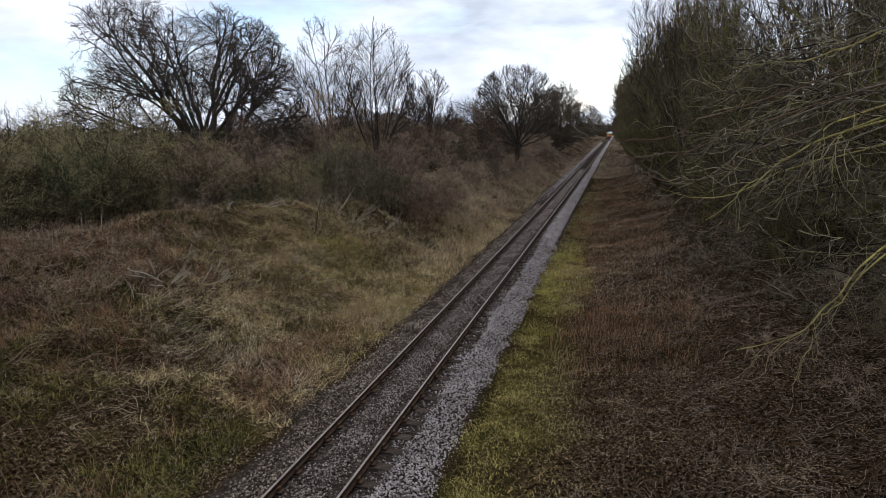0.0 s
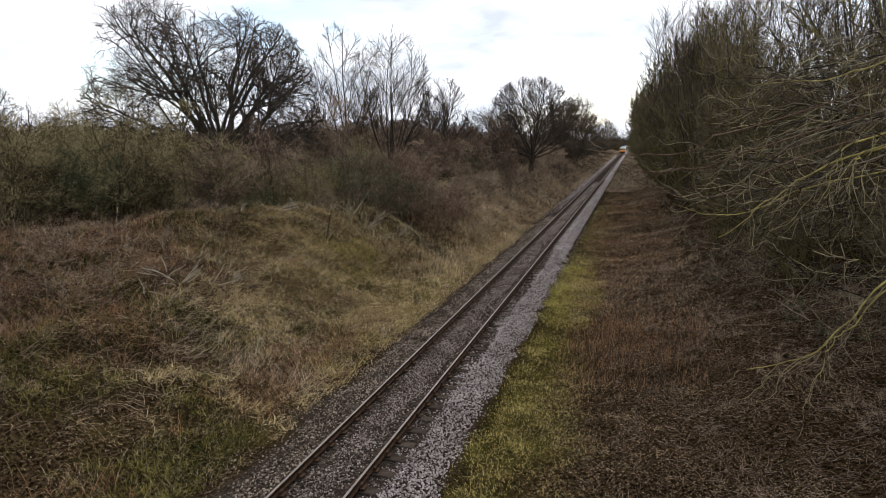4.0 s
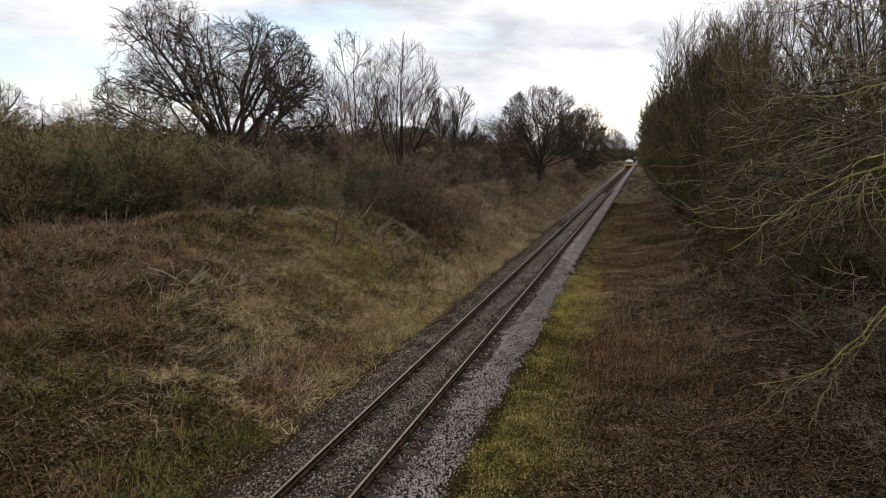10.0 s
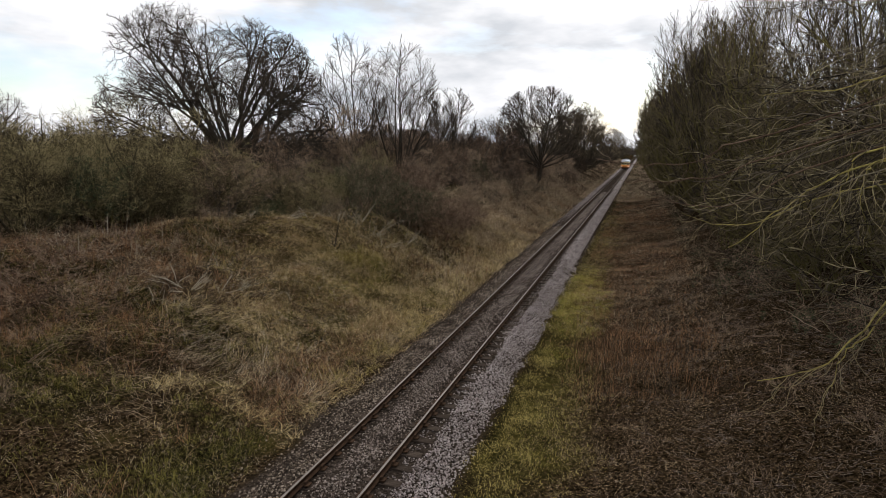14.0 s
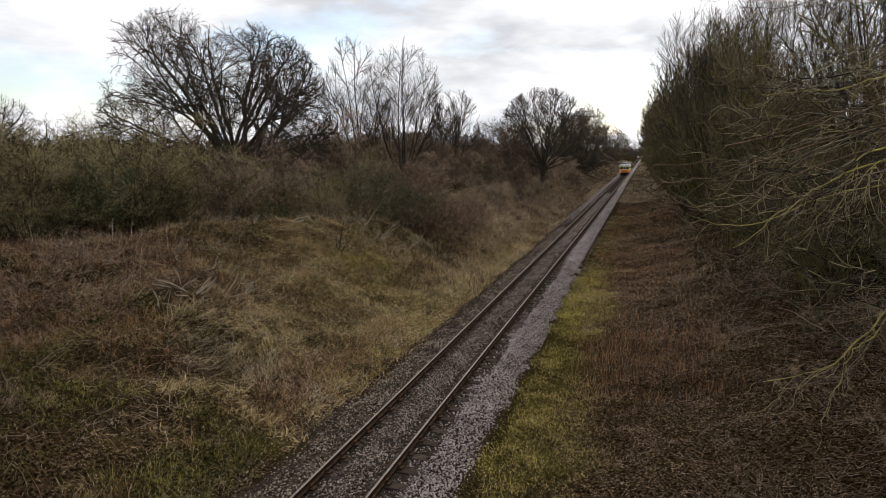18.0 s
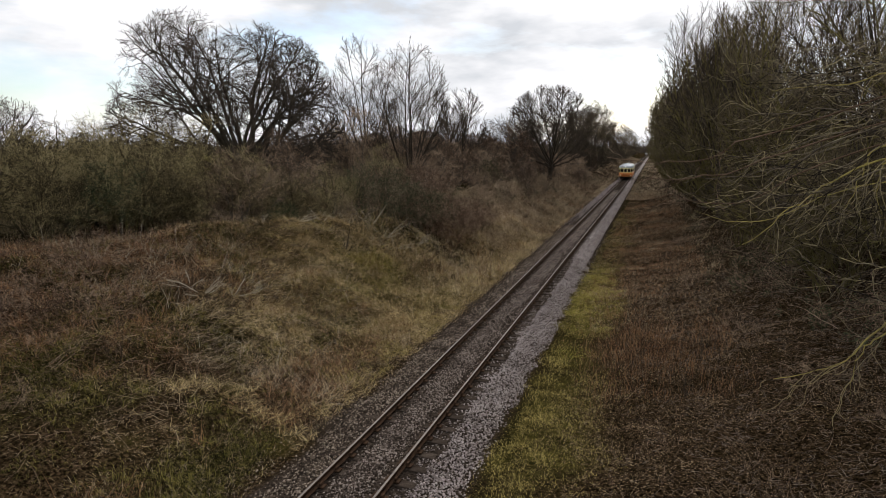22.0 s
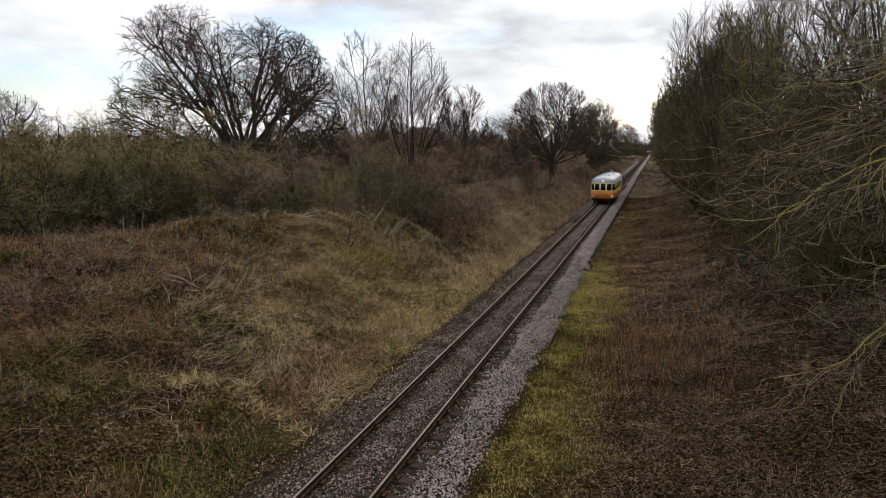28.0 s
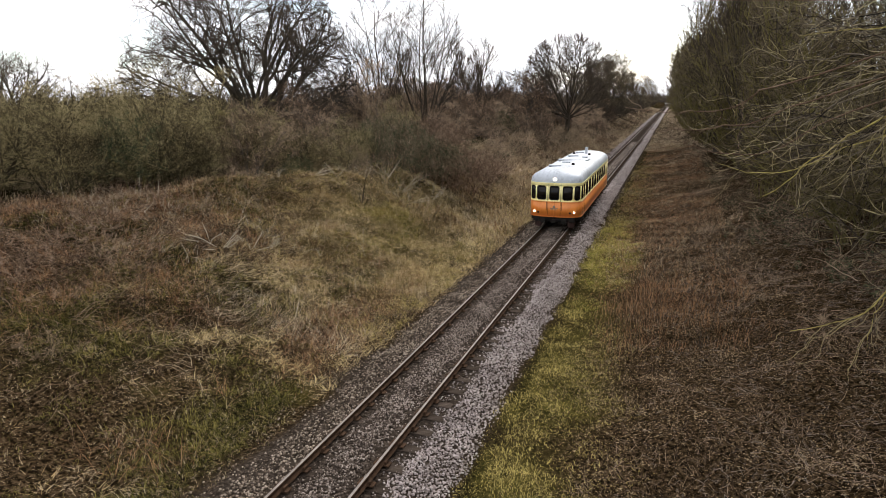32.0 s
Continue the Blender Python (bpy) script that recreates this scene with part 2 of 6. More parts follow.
def gz(x, y):
    x, y = np.asarray(x, float), np.asarray(y, float)
    top = np.interp(y, [0, 30, 60, 100, 160, 300, 700], [3.35, 3.35, 3.0, 2.5, 2.1, 1.8, 1.2])
    xt, xc = toe_x(y), crest_x(y)
    s = np.clip((xt - x) / (xt - xc), 0, 1)
    left = -0.45 + (top + 0.45) * (0.45 * s + 0.55 * step(0, 1, s))
    field = step(-20, -60, x) * 0.4
    rough = step(0.02, 0.25, s) * step(-40, -14, x)
    ditch = np.exp(-((xc - 1.6 - x) / 1.1) ** 2) * step(60, 30, y) * 0.7
    left = left + field - ditch + rough * (0.24 * vnoise(x, y, 2.7, 1) + 0.17 * step(52, 38, y) * vnoise(x, y, 0.95, 2) + 0.28 * vnoise(x, y, 6.0, 3))
    rtop = np.interp(y, [0, 40, 120, 400], [2.5, 2.5, 2.0, 1.2])
    r = np.clip((x - 4.4) / 12.0, 0, 1)
    right = -0.45 + (rtop + 0.45) * (0.4 * r + 0.6 * step(0, 1, r))
    right = right + step(3.5, 6, x) * (0.16 * step(90, 50, y) * vnoise(x, y, 2.3, 5) + 0.08 * step(52, 38, y) * vnoise(x, y, 0.8, 6)) + step(2.6, 3.6, x) * 0.05 * step(46, 34, y) * vnoise(x, y, 0.6, 7)
    bed = np.interp(x, [-2.6, -2.2, -1.5, -0.95, -0.72, -0.5, -0.28, 0.28, 0.5, 0.72, 0.9, 1.25, 1.5, 2.35, 2.6], [-0.46, -0.40, -0.21, -0.215, -0.235, -0.215, -0.165, -0.165, -0.215, -0.235, -0.245, -0.235, -0.17, -0.44, -0.47])
    z = np.where(x < 0, left, right)
    k = step(2.2, 2.6, np.abs(x))
    return bed * (1 - k) + z * k


def stretches(*runs):
    return np.unique(np.concatenate([np.arange(a, b, s) for a, b, s in runs]).round(3))


def terrain():
    xs = stretches((-1500, -200, 130), (-200, -60, 14), (-60, -22, 2.5), (-22, -8, 0.3), (-8, 9, 0.22), (9, 22, 0.5), (22, 60, 3.5), (60, 200, 14), (200, 1600, 130))
    ys = stretches((-400, -30, 37), (-30, 4, 3), (4, 40, 0.26), (40, 45, 0.5), (45, 90, 0.9), (90, 200, 4), (200, 600, 20), (600, 3200, 200))
    X, Y = np.meshgrid(xs, ys, indexing="ij")
    V = np.stack([X, Y, gz(X, Y)], -1).reshape(-1, 3)
    nx, ny = len(xs), len(ys)
    i = np.arange(nx * ny).reshape(nx, ny)
    F = np.stack([i[:-1, :-1], i[1:, :-1], i[1:, 1:], i[:-1, 1:]], -1).reshape(-1, 4)
    me = raw_mesh("ground", V, F, GROUND, smooth=True)
    x, y = V[:, 0], V[:, 1]
    grass = lushness(x, y)
    moss = np.maximum(mossiness(x, y), 0.4 * step(-23, -27, x + 2 * vnoise(x, y, 9, 68)))
    moss = np.maximum(moss, 0.45 * np.exp(-((x + 7.6) / 3.2) ** 2 - ((y - 27.5) / 5.0) ** 2) * (0.4 + 0.6 * step(-0.3, 0.3, vnoise(x, y, 0.8, 89))))
    bed = (1 - step(2.1, 2.45, x)) * (1 - step(1.9, 2.6, -x + 0.4 * vnoise(x, y, 1.3, 34)))
    moss = np.maximum(moss, 0.32 * grass * (0.4 + 0.6 * step(-0.2, 0.3, vnoise(x, y, 0.5, 71))) * step(2.3, 3.0, x + 0.4 * vnoise(x, y, 0.9, 70)) * step(48, 22, y))
    col = np.stack([grass, moss, bed, np.ones_like(x)], -1)
    a = me.color_attributes.new("cover", "FLOAT_COLOR", "POINT")
    a.data.foreach_set("color", col.astype(np.float32).ravel())
    return tagged(new("ground", me), "rough winter grass and leaf litter in a railway cutting", "ground", kind="structure")


def lushness(x, y):
    """Where green grass outweighs dead stalks and litter."""
    x, y = np.asarray(x, float), np.asarray(y, float)
    left = step(-2.4, -3.2, x) * np.clip(0.42 + 0.95 * vnoise(x, y, 2.8, 11) + 0.5 * vnoise(x, y, 1.1, 12), 0, 1)
    verge = step(2.2, 2.5, x) * (1 - step(3.3, 5.2, x + 0.6 * vnoise(x, y, 2.5, 13))) * np.clip(0.75 + 0.4 * vnoise(x, y, 1.6, 14), 0, 1)
    field = step(-17, -24, x)
    return np.clip(left * (1 - field) + verge + field * 0.85, 0, 1)


def mossiness(x, y):
    x, y = np.asarray(x, float), np.asarray(y, float)
    d = np.hypot((x - 3.4) / 1.25, (y - 33.0) / 8.5) + 0.35 * vnoise(x, y, 1.2, 15)
    e = np.hypot((x + 2.9) / 0.8, (y - 13.0) / 0.9) + 0.3 * vnoise(x, y, 0.6, 16)
    f = np.hypot((x + 7.4) / 1.8, (y - 28.6) / 2.0) + 0.4 * vnoise(x, y, 1.0, 17)
    g = np.hypot((x + 6.0) / 0.9, (y - 11.0) / 0.9) + 0.4 * vnoise(x, y, 0.8, 18)
    patch = 0.45 + 0.55 * step(-0.35, 0.25, vnoise(x, y, 0.55, 19))
    return patch * np.clip(1.0 * (1 - step(0.35, 1.35, d)) + 0.16 * (1 - step(0.3, 1.2, e)) + 0.75 * (1 - step(0.2, 1.3, f)) + 0.08 * (1 - step(0.2, 1.2, g)), 0, 1)


def ground_material():
    m = bpy.data.materials.new("cutting_ground")
    m.use_nodes = True
    n, l = m.node_tree.nodes, m.node_tree.links
    bsdf = n["Principled BSDF"]
    bsdf.inputs["Roughness"].default_value, bsdf.inputs["Specular IOR Level"].default_value = 0.95, 0.0
    geo = n.new("ShaderNodeNewGeometry")

    def ramp(scale, stops, detail=8, rough=0.65):
        t, r = n.new("ShaderNodeTexNoise"), n.new("ShaderNodeValToRGB")
        t.inputs["Scale"].default_value, t.inputs["Detail"].default_value, t.inputs["Roughness"].default_value = scale, detail, rough
        l.new(geo.outputs["Position"], t.inputs["Vector"])
        while len(r.color_ramp.elements) < len(stops):
            r.color_ramp.elements.new(0.5)
        for e, (p, c) in zip(r.color_ramp.elements, stops):
            e.position, e.color = p, (*c, 1)
        l.new(t.outputs["Fac"], r.inputs["Fac"])
        return r.outputs["Color"]

    def mixed(fac, a, b):
        x = n.new("ShaderNodeMix")
        x.data_type = "RGBA"
        l.new(fac, x.inputs["Factor"]), l.new(a, x.inputs[6]), l.new(b, x.inputs[7])
        return x.outputs[2]

    litter = ramp(11.0, [(0.40, (0.006, 0.004, 0.002)), (0.5, (0.022, 0.014, 0.007)), (0.60, (0.064, 0.042, 0.023)), (0.70, (0.125, 0.087, 0.050))])
    green = ramp(9.0, [(0.42, (0.005, 0.004, 0.002)), (0.52, (0.017, 0.014, 0.005)), (0.68, (0.085, 0.068, 0.026))])
    moss = ramp(3.5, [(0.38, (0.060, 0.055, 0.012)), (0.5, (0.135, 0.118, 0.024)), (0.68, (0.24, 0.20, 0.05))])
    dirt = ramp(12.0, [(0.38, (0.012, 0.009, 0.007)), (0.55, (0.045, 0.034, 0.026)), (0.7, (0.12, 0.095, 0.076))])
    cover, split = n.new("ShaderNodeVertexColor"), n.new("ShaderNodeSeparateColor")
    cover.layer_name = "cover"
    l.new(cover.outputs["Color"], split.inputs["Color"])
    c = mixed(split.outputs[0], litter, green)
    c = mixed(split.outputs[1], c, moss)
    c = mixed(split.outputs[2], c, dirt)
    l.new(c, bsdf.inputs["Base Color"])
    t, b = n.new("ShaderNodeTexNoise"), n.new("ShaderNodeBump")
    t.inputs["Scale"].default_value, t.inputs["Detail"].default_value = 14, 8
    b.inputs["Strength"].default_value, b.inputs["Distance"].default_value = 0.45, 0.05
    l.new(geo.outputs["Position"], t.inputs["Vector"])
    l.new(t.outputs["Fac"], b.inputs["Height"])
    l.new(b.outputs["Normal"], bsdf.inputs["Normal"])
    return m


GROUND = ground_material()
terrain()


# ---- the railway track ----
PITCH = 0.74


def box_bm(sx, sy, sz, at=(0, 0, 0), bevel=0.0, bm=None, turn=None):
    own = bm if bm is not None else bmesh.new()
    r = bmesh.ops.create_cube(own, size=1.0)
    m = Matrix.Translation(at) @ (turn if turn is not None else Matrix()) @ Matrix.Diagonal((sx, sy, sz, 1))
    bmesh.ops.transform(own, matrix=m, verts=r["verts"])
    if bevel:
        edges = list({e for v in r["verts"] for e in v.link_edges})
        bmesh.ops.bevel(own, geom=edges, offset=bevel, segments=2, profile=0.6, affect="EDGES")
    return own


def rail_part(x, parent):
    profile = [(-0.032, -0.004), (-0.036, -0.016), (-0.034, -0.042), (-0.011, -0.052), (-0.010, -0.118), (-0.062, -0.138), (-0.065, -0.150),
               (0.065, -0.150), (0.062, -0.138), (0.010, -0.118), (0.011, -0.052), (0.034, -0.042), (0.036, -0.016), (0.032, -0.004), (0, -0.003)]
    ys = np.concatenate([np.arange(-20, 60, 4.0), np.arange(60, 1000.1, 20.0)])
    P = np.array(profile)
    V = np.array([(x + p[0], y, p[1]) for y in ys for p in P])
    k = len(P)
    i = np.arange(len(ys) - 1)[:, None] * k
    j = np.arange(k)[None, :]
    a, b = i + j, i + (j + 1) % k
    F = np.stack([a, b, b + k, a + k], -1).reshape(-1, 4)
    rail = part("rail", raw_mesh("rail", V, F, RUST), RUST, parent, "rusty steel running rail")
    T = np.array([(-0.028, -0.003), (-0.016, 0.0), (0.016, 0.0), (0.028, -0.003)])
    V = np.array([(x + p[0], y, p[1] + 0.001) for y in ys for p in T])
    i, j = np.arange(len(ys) - 1)[:, None] * 4, np.arange(3)[None, :]
    F = np.stack([i + j, i + j + 1, i + j + 5, i + j + 4], -1).reshape(-1, 4)
    part("running_surface", raw_mesh("running_surface", V, F, POLISH), POLISH, rail, "worn bright rail head")


def railway():
    track = thing("railway_track", "single line of rusty rails on dark timber sleepers", "railway track", kind="structure")
    for x in (-0.7525, 0.7525):
        rail_part(x, track)
    rng = np.random.default_rng(5)
    bm = box_bm(2.6, 0.25, 0.13, bevel=0.012)
    wood = bpy.data.meshes.new("sleeper")
    bm.to_mesh(wood), bm.free()
    wood.materials.append(TIMBER)
    bm = bmesh.new()
    box_bm(0.36, 0.17, 0.035, (0, 0, 0.02), 0.008, bm)
    box_bm(0.055, 0.13, 0.085, (0.085, 0, 0.07), 0.012, bm)
    box_bm(0.055, 0.13, 0.085, (-0.085, 0, 0.07), 0.012, bm)
    iron = bpy.data.meshes.new("rail_chair")
    bm.to_mesh(iron), bm.free()
    iron.materials.append(RUST)
    far_v, far_f, count = [], [], 0
    box_v = np.array([(x, y, z) for x in (-1.3, 1.3) for y in (-0.125, 0.125) for z in (-0.06, 0.065)])
    box_f = np.array([(0, 1, 3, 2), (4, 6, 7, 5), (0, 4, 5, 1), (2, 3, 7, 6), (1, 5, 7, 3)])
    for k in range(-8, 420):
        y = k * PITCH + rng.uniform(-0.03, 0.03)
        if -8 <= k < 142:
            part("sleeper", wood, TIMBER, track, at=pose(rng.uniform(-0.03, 0.05), y, -0.268 + rng.uniform(-0.012, 0.012), 0, rng.uniform(-0.4, 0.4), rng.uniform(-0.8, 0.8)))
            for x in (-0.7525, 0.7525):
                part("rail_chair", iron, RUST, track, at=pose(x, y, -0.178))
        else:
            far_v.append(box_v + (0, y, -0.245))
            far_f.append(box_f + 8 * count)
            count += 1
    tagged(part("distant_sleepers", raw_mesh("distant_sleepers", np.concatenate(far_v), np.concatenate(far_f), TIMBER), TIMBER, track), kind="stuff")


railway()


def stones(name, rng, n, xa, xb, ya, yb, size, mat, label, power=1.0, lift=0.0, keep=None):
    """Broken stones as tilted, uneven octahedra lying on the ground."""
    x = rng.uniform(xa, xb, n)
    y = ya + (yb - ya) * rng.uniform(0, 1, n) ** power
    if keep is not None:
        k = keep(x, y)
        x, y = x[k], y[k]
        n = len(x)
    base = np.array([(1, 0, 0), (0, 1, 0), (-1, 0, 0), (0, -1, 0), (0, 0, 0.8), (0, 0, -0.8)], float)
    P = base[None] * rng.uniform(0.55, 1.25, (n, 6, 1)) * (size * rng.uniform(0.6, 1.35, n))[:, None, None]
    a, b = rng.uniform(0, 6.3, n), rng.normal(0, 0.6, n)
    ca, sa, cb, sb = np.cos(a)[:, None], np.sin(a)[:, None], np.cos(b)[:, None], np.sin(b)[:, None]
    X, Y, Z = P[..., 0], P[..., 1] * cb - P[..., 2] * sb, P[..., 1] * sb + P[..., 2] * cb
    X, Y = X * ca - Y * sa, X * sa + Y * ca
    V = np.stack([X + x[:, None], Y + y[:, None], Z + (gz(x, y) + lift + rng.uniform(0, 0.02, n))[:, None]], -1).reshape(-1, 3)
    f = np.array([(0, 1, 4), (1, 2, 4), (2, 3, 4), (3, 0, 4), (1, 0, 5), (2, 1, 5), (3, 2, 5), (0, 3, 5)])
    F = (f[None] + 6 * np.arange(n)[:, None, None]).reshape(-1, 3)
    return tagged(new(name, raw_mesh(name, V, F, mat)), label, "ballast", kind="stuff")


rng = np.random.default_rng(21)
stones("ballast_between_rails", rng, 34000, -0.69, 0.69, 3.0, 52, 0.029, STONE_OLD, "brown soiled stone ballast between the rails", 1.5,
       keep=lambda x, y: rng.uniform(0, 1, len(x)) < 1 - 0.82 * step(0.22, 0.52, np.abs(x) + 0.12 * vnoise(x, y, 0.7, 35)))
stones("ballast_shoulder", rng, 40000, 0.86, 2.45, 3.0, 56, 0.031, STONE, "pale grey clean stone ballast shoulder", 1.5,
       keep=lambda x, y: rng.uniform(0, 1, len(x)) < (0.14 + 0.86 * step(1.12, 1.46, x + 0.22 * vnoise(x, y, 0.9, 31))) * (1 - 0.95 * step(2.1, 2.45, x + 0.15 * vnoise(x, y, 0.8, 32) + 0.3 * step(28, 52, y))))
stones("ballast_cess", rng, 30000, -3.0, -0.83, 3.0, 60, 0.031, CINDER, "dark soiled ballast and cinders beside the line", 1.5,
       keep=lambda x, y: rng.uniform(0, 1, len(x)) < 1 - 0.93 * step(0.0, 0.8, toe_x(y) + 1.0 + 0.6 * step(16, 30, y) - x + 0.3 * vnoise(x, y, 0.8, 33)))
stones("far_ballast_shoulder", rng, 9000, 1.05, 2.1, 42, 135, 0.055, STONE, "pale grey stone ballast farther along the line", 1.1)
stones("distant_ballast", rng, 9000, 1.0, 2.0, 120, 520, 0.11, STONE, "pale grey stone ballast in the distance", 1.4)
stones("far_ballast_edge", rng, 7000, -2.3, -1.2, 52, 300, 0.06, STONE, "pale stone ballast edge farther along the line", 1.0,
       keep=lambda x, y: rng.uniform(0, 1, len(x)) < step(52, 85, y))
stones("far_ballast", rng, 7000, -0.42, 0.42, 50, 110, 0.05, STONE_OLD, "brown soiled ballast farther along the line", 1.2)


# ---- bare trees and shrubs ----
def grow(rng, O, D, L, R, nseg, wander, lift, tip=0.35):
    """Crooked tapering shoots: the points and radii along each."""
    n = len(O)
    P, W = np.empty((n, nseg + 1, 3)), np.empty((n, nseg + 1))
    P[:, 0], W[:, 0], d = O, R, unit(D)
    for k in range(nseg):
        d = unit(d + rng.normal(0, wander, (n, 3)) + np.array([0, 0, lift]))
        P[:, k + 1] = P[:, k] + d * (L / nseg)[:, None]
        W[:, k + 1] = R * (1 - (1 - tip) * (k + 1) / nseg)
    return P, W


def reach(O, D, C, A):
    """How far it is along D from O to the crown's outline."""
    o, d = (O - C) / A, D / A
    a, b, c = (d * d).sum(-1), (o * d).sum(-1), (o * o).sum(-1) - 1
    disc = b * b - a * c
    far = (-b + np.sqrt(np.maximum(disc, 0))) / a
    return np.where((disc > 0) & (far > 0), far, 0.0)


def spawn(rng, P, W, per, lo, hi, a0, a1, length, C, A, keep=0.62, slack=0.25, up=0.0):
    """Side shoots along the given ones, cut to the crown's outline."""
    n, k = P.shape[0], P.shape[1] - 1
    s = rng.uniform(lo, hi, (n, per)) * k
    i = np.minimum(s.astype(int), k - 1)
    f = (s - i)[..., None]
    r = np.arange(n)[:, None]
    O = P[r, i] * (1 - f) + P[r, i + 1] * f
    T = unit(P[r, i + 1] - P[r, i])
    w = W[r, i] * (1 - f[..., 0]) + W[r, i + 1] * f[..., 0]
    q = unit(np.cross(T, unit(rng.normal(0, 1, (n, per, 3)))))
    a = rng.uniform(a0, a1, (n, per))[..., None]
    D = unit(np.cos(a) * T + np.sin(a) * q + np.array([0, 0, up]))
    O, D, w = O.reshape(-1, 3), D.reshape(-1, 3), w.reshape(-1)
    ln = length * rng.uniform(0.6, 1.25, len(O))
    room = reach(O, D, C, A) * rng.uniform(1 - slack, 1 + slack * 0.5, len(O))
    ln = np.minimum(ln, np.maximum(room, 0.22 * length))
    return O, D, ln, w * keep, np.repeat(np.arange(n), per)


def tubes(P, W, sides=3):
    n, k = P.shape[0], P.shape[1]
    ax = unit(P[:, -1] - P[:, 0])
    ref = np.where(np.abs(ax[:, 2:3]) < 0.8, np.array([[0, 0, 1.0]]), np.array([[1.0, 0, 0]]))
    u = unit(np.cross(ax, ref))
    v = np.cross(ax, u)
    g = np.arange(sides) * 2 * np.pi / sides
    ring = np.cos(g)[None, :, None] * u[:, None] + np.sin(g)[None, :, None] * v[:, None]
    V = P[:, :, None, :] + W[:, :, None, None] * ring[:, None]
    i = (np.arange(n)[:, None, None] * k + np.arange(k - 1)[None, :, None]) * sides
    j = np.arange(sides)[None, None, :]
    a, b = i + j, i + (j + 1) % sides
    F = np.stack([a, b, b + sides, a + sides], -1).reshape(-1, 4)
    return V.reshape(-1, 3), F


def joined(pieces):
    V, F, k = [], [], 0
    for v, f in pieces:
        V.append(v), F.append(f + k)
        k += len(v)
    return np.concatenate(V), np.concatenate(F)


def colonise(rng, goals, P, parent, step, kill, range_, wander=0.12, sag=0.0, rounds=140, smooth=3):
    """Grows a branching skeleton towards scattered goals; returns its nodes and their parents."""
    P, parent = [np.array(p, float) for p in P], list(parent)
    kids = [0] * len(P)
    pos = np.array(P)
    d = np.linalg.norm(goals[:, None] - pos[None], axis=-1)
    near, dist = d.argmin(1), d.min(1)
    alive = np.ones(len(goals), bool)
    for turn in range(rounds):
        on = alive & (dist < range_)
        if not on.any():
            break
        idx = near[on]
        pull = unit(goals[on] - pos[idx])
        total = np.zeros((len(pos), 3))
        np.add.at(total, idx, pull)
        who = np.unique(idx)
        who = who[np.array([kids[k] < 3 for k in who], bool)]
        if not len(who):
            break
        way = unit(unit(total[who]) + rng.normal(0, wander, (len(who), 3)) + np.array([0, 0, sag]))
        fresh = pos[who] + way * step * rng.uniform(0.8, 1.2, (len(who), 1))
        base = len(pos)
        pos = np.concatenate([pos, fresh])
        parent += list(who)
        for k in who:
            kids[k] += 1
        kids += [0] * len(who)
        live = np.where(alive)[0]
        d = np.linalg.norm(goals[live][:, None] - fresh[None], axis=-1)
        m, md = d.argmin(1), d.min(1)
        better = md < dist[live]
        near[live[better]], dist[live[better]] = base + m[better], md[better]
        alive &= dist > kill
    parent = np.array(parent)
    kid = np.where(parent >= 0)[0]
    for _ in range(smooth):
        total, count = np.zeros_like(pos), np.zeros(len(pos))
        np.add.at(total, parent[kid], pos[kid])
        np.add.at(count, parent[kid], 1)
        move = (parent >= 0) & (count > 0)
        m = np.where(move)[0]
        pos[m] = 0.4 * pos[m] + 0.3 * pos[parent[m]] + 0.3 * total[m] / count[m][:, None]
    return pos, parent


def girths(parent, tip, power=2.05):
    w = np.zeros(len(parent))
    has = np.zeros(len(parent), bool)
    has[parent[parent >= 0]] = True
    w[~has] = tip ** power
    for k in range(len(parent) - 1, 0, -1):
        if parent[k] >= 0:
            w[parent[k]] += w[k]
    return w ** (1 / power)


def limb_tubes(pos, parent, r, pick, sides):
    k = np.where(pick & (parent >= 0))[0]
    a, b = pos[parent[k]], pos[k]
    P = np.stack([a - (b - a) * 0.04, b + (b - a) * 0.06], 1)
    W = np.stack([np.minimum(r[parent[k]], r[k] * 1.3), r[k]], 1)
    return tubes(P, W, sides)


def ball(rng, n, bias=2.3):
    v = unit(rng.normal(0, 1, (n, 3)))
    return v * rng.uniform(0, 1, (n, 1)) ** (1 / bias)


def uneven(rng, v, amount=0.14):
    """Pushes points of a ball in and out by direction, so that the crown's outline is lumpy."""
    u = unit(v)
    f = np.zeros(len(v))
    for _ in range(7):
        k = rng.normal(0, 2.6, 3)
        f += np.sin(u @ k + rng.uniform(0, 6.3))
    return v * (1 + amount * f[:, None] / 2.2)


def shoots(rng, pos, parent, r, limit, per, length, twig_r, nseg=2, up=0.05, fan=0.55):
    """Fine twigs on all the thin wood."""
    k = np.where((r < limit) & (parent >= 0))[0]
    k = np.repeat(k, per)
    T = unit(pos[k] - pos[parent[k]])
    D = unit(T + rng.normal(0, fan, T.shape) + np.array([0, 0, up]))
    O = pos[k] - (pos[k] - pos[parent[k]]) * rng.uniform(0, 0.9, (len(k), 1))
    return grow(rng, O, D, length * rng.uniform(0.5, 1.3, len(k)), np.full(len(k), twig_r), nseg, 0.18, up, 0.5)


def domes_reach(O, D, domes):
    """How far it is along D to the outline of a crown made of several domes."""
    return np.max([reach(O, D, np.array(C), np.array(A)) for C, A in domes], axis=0)


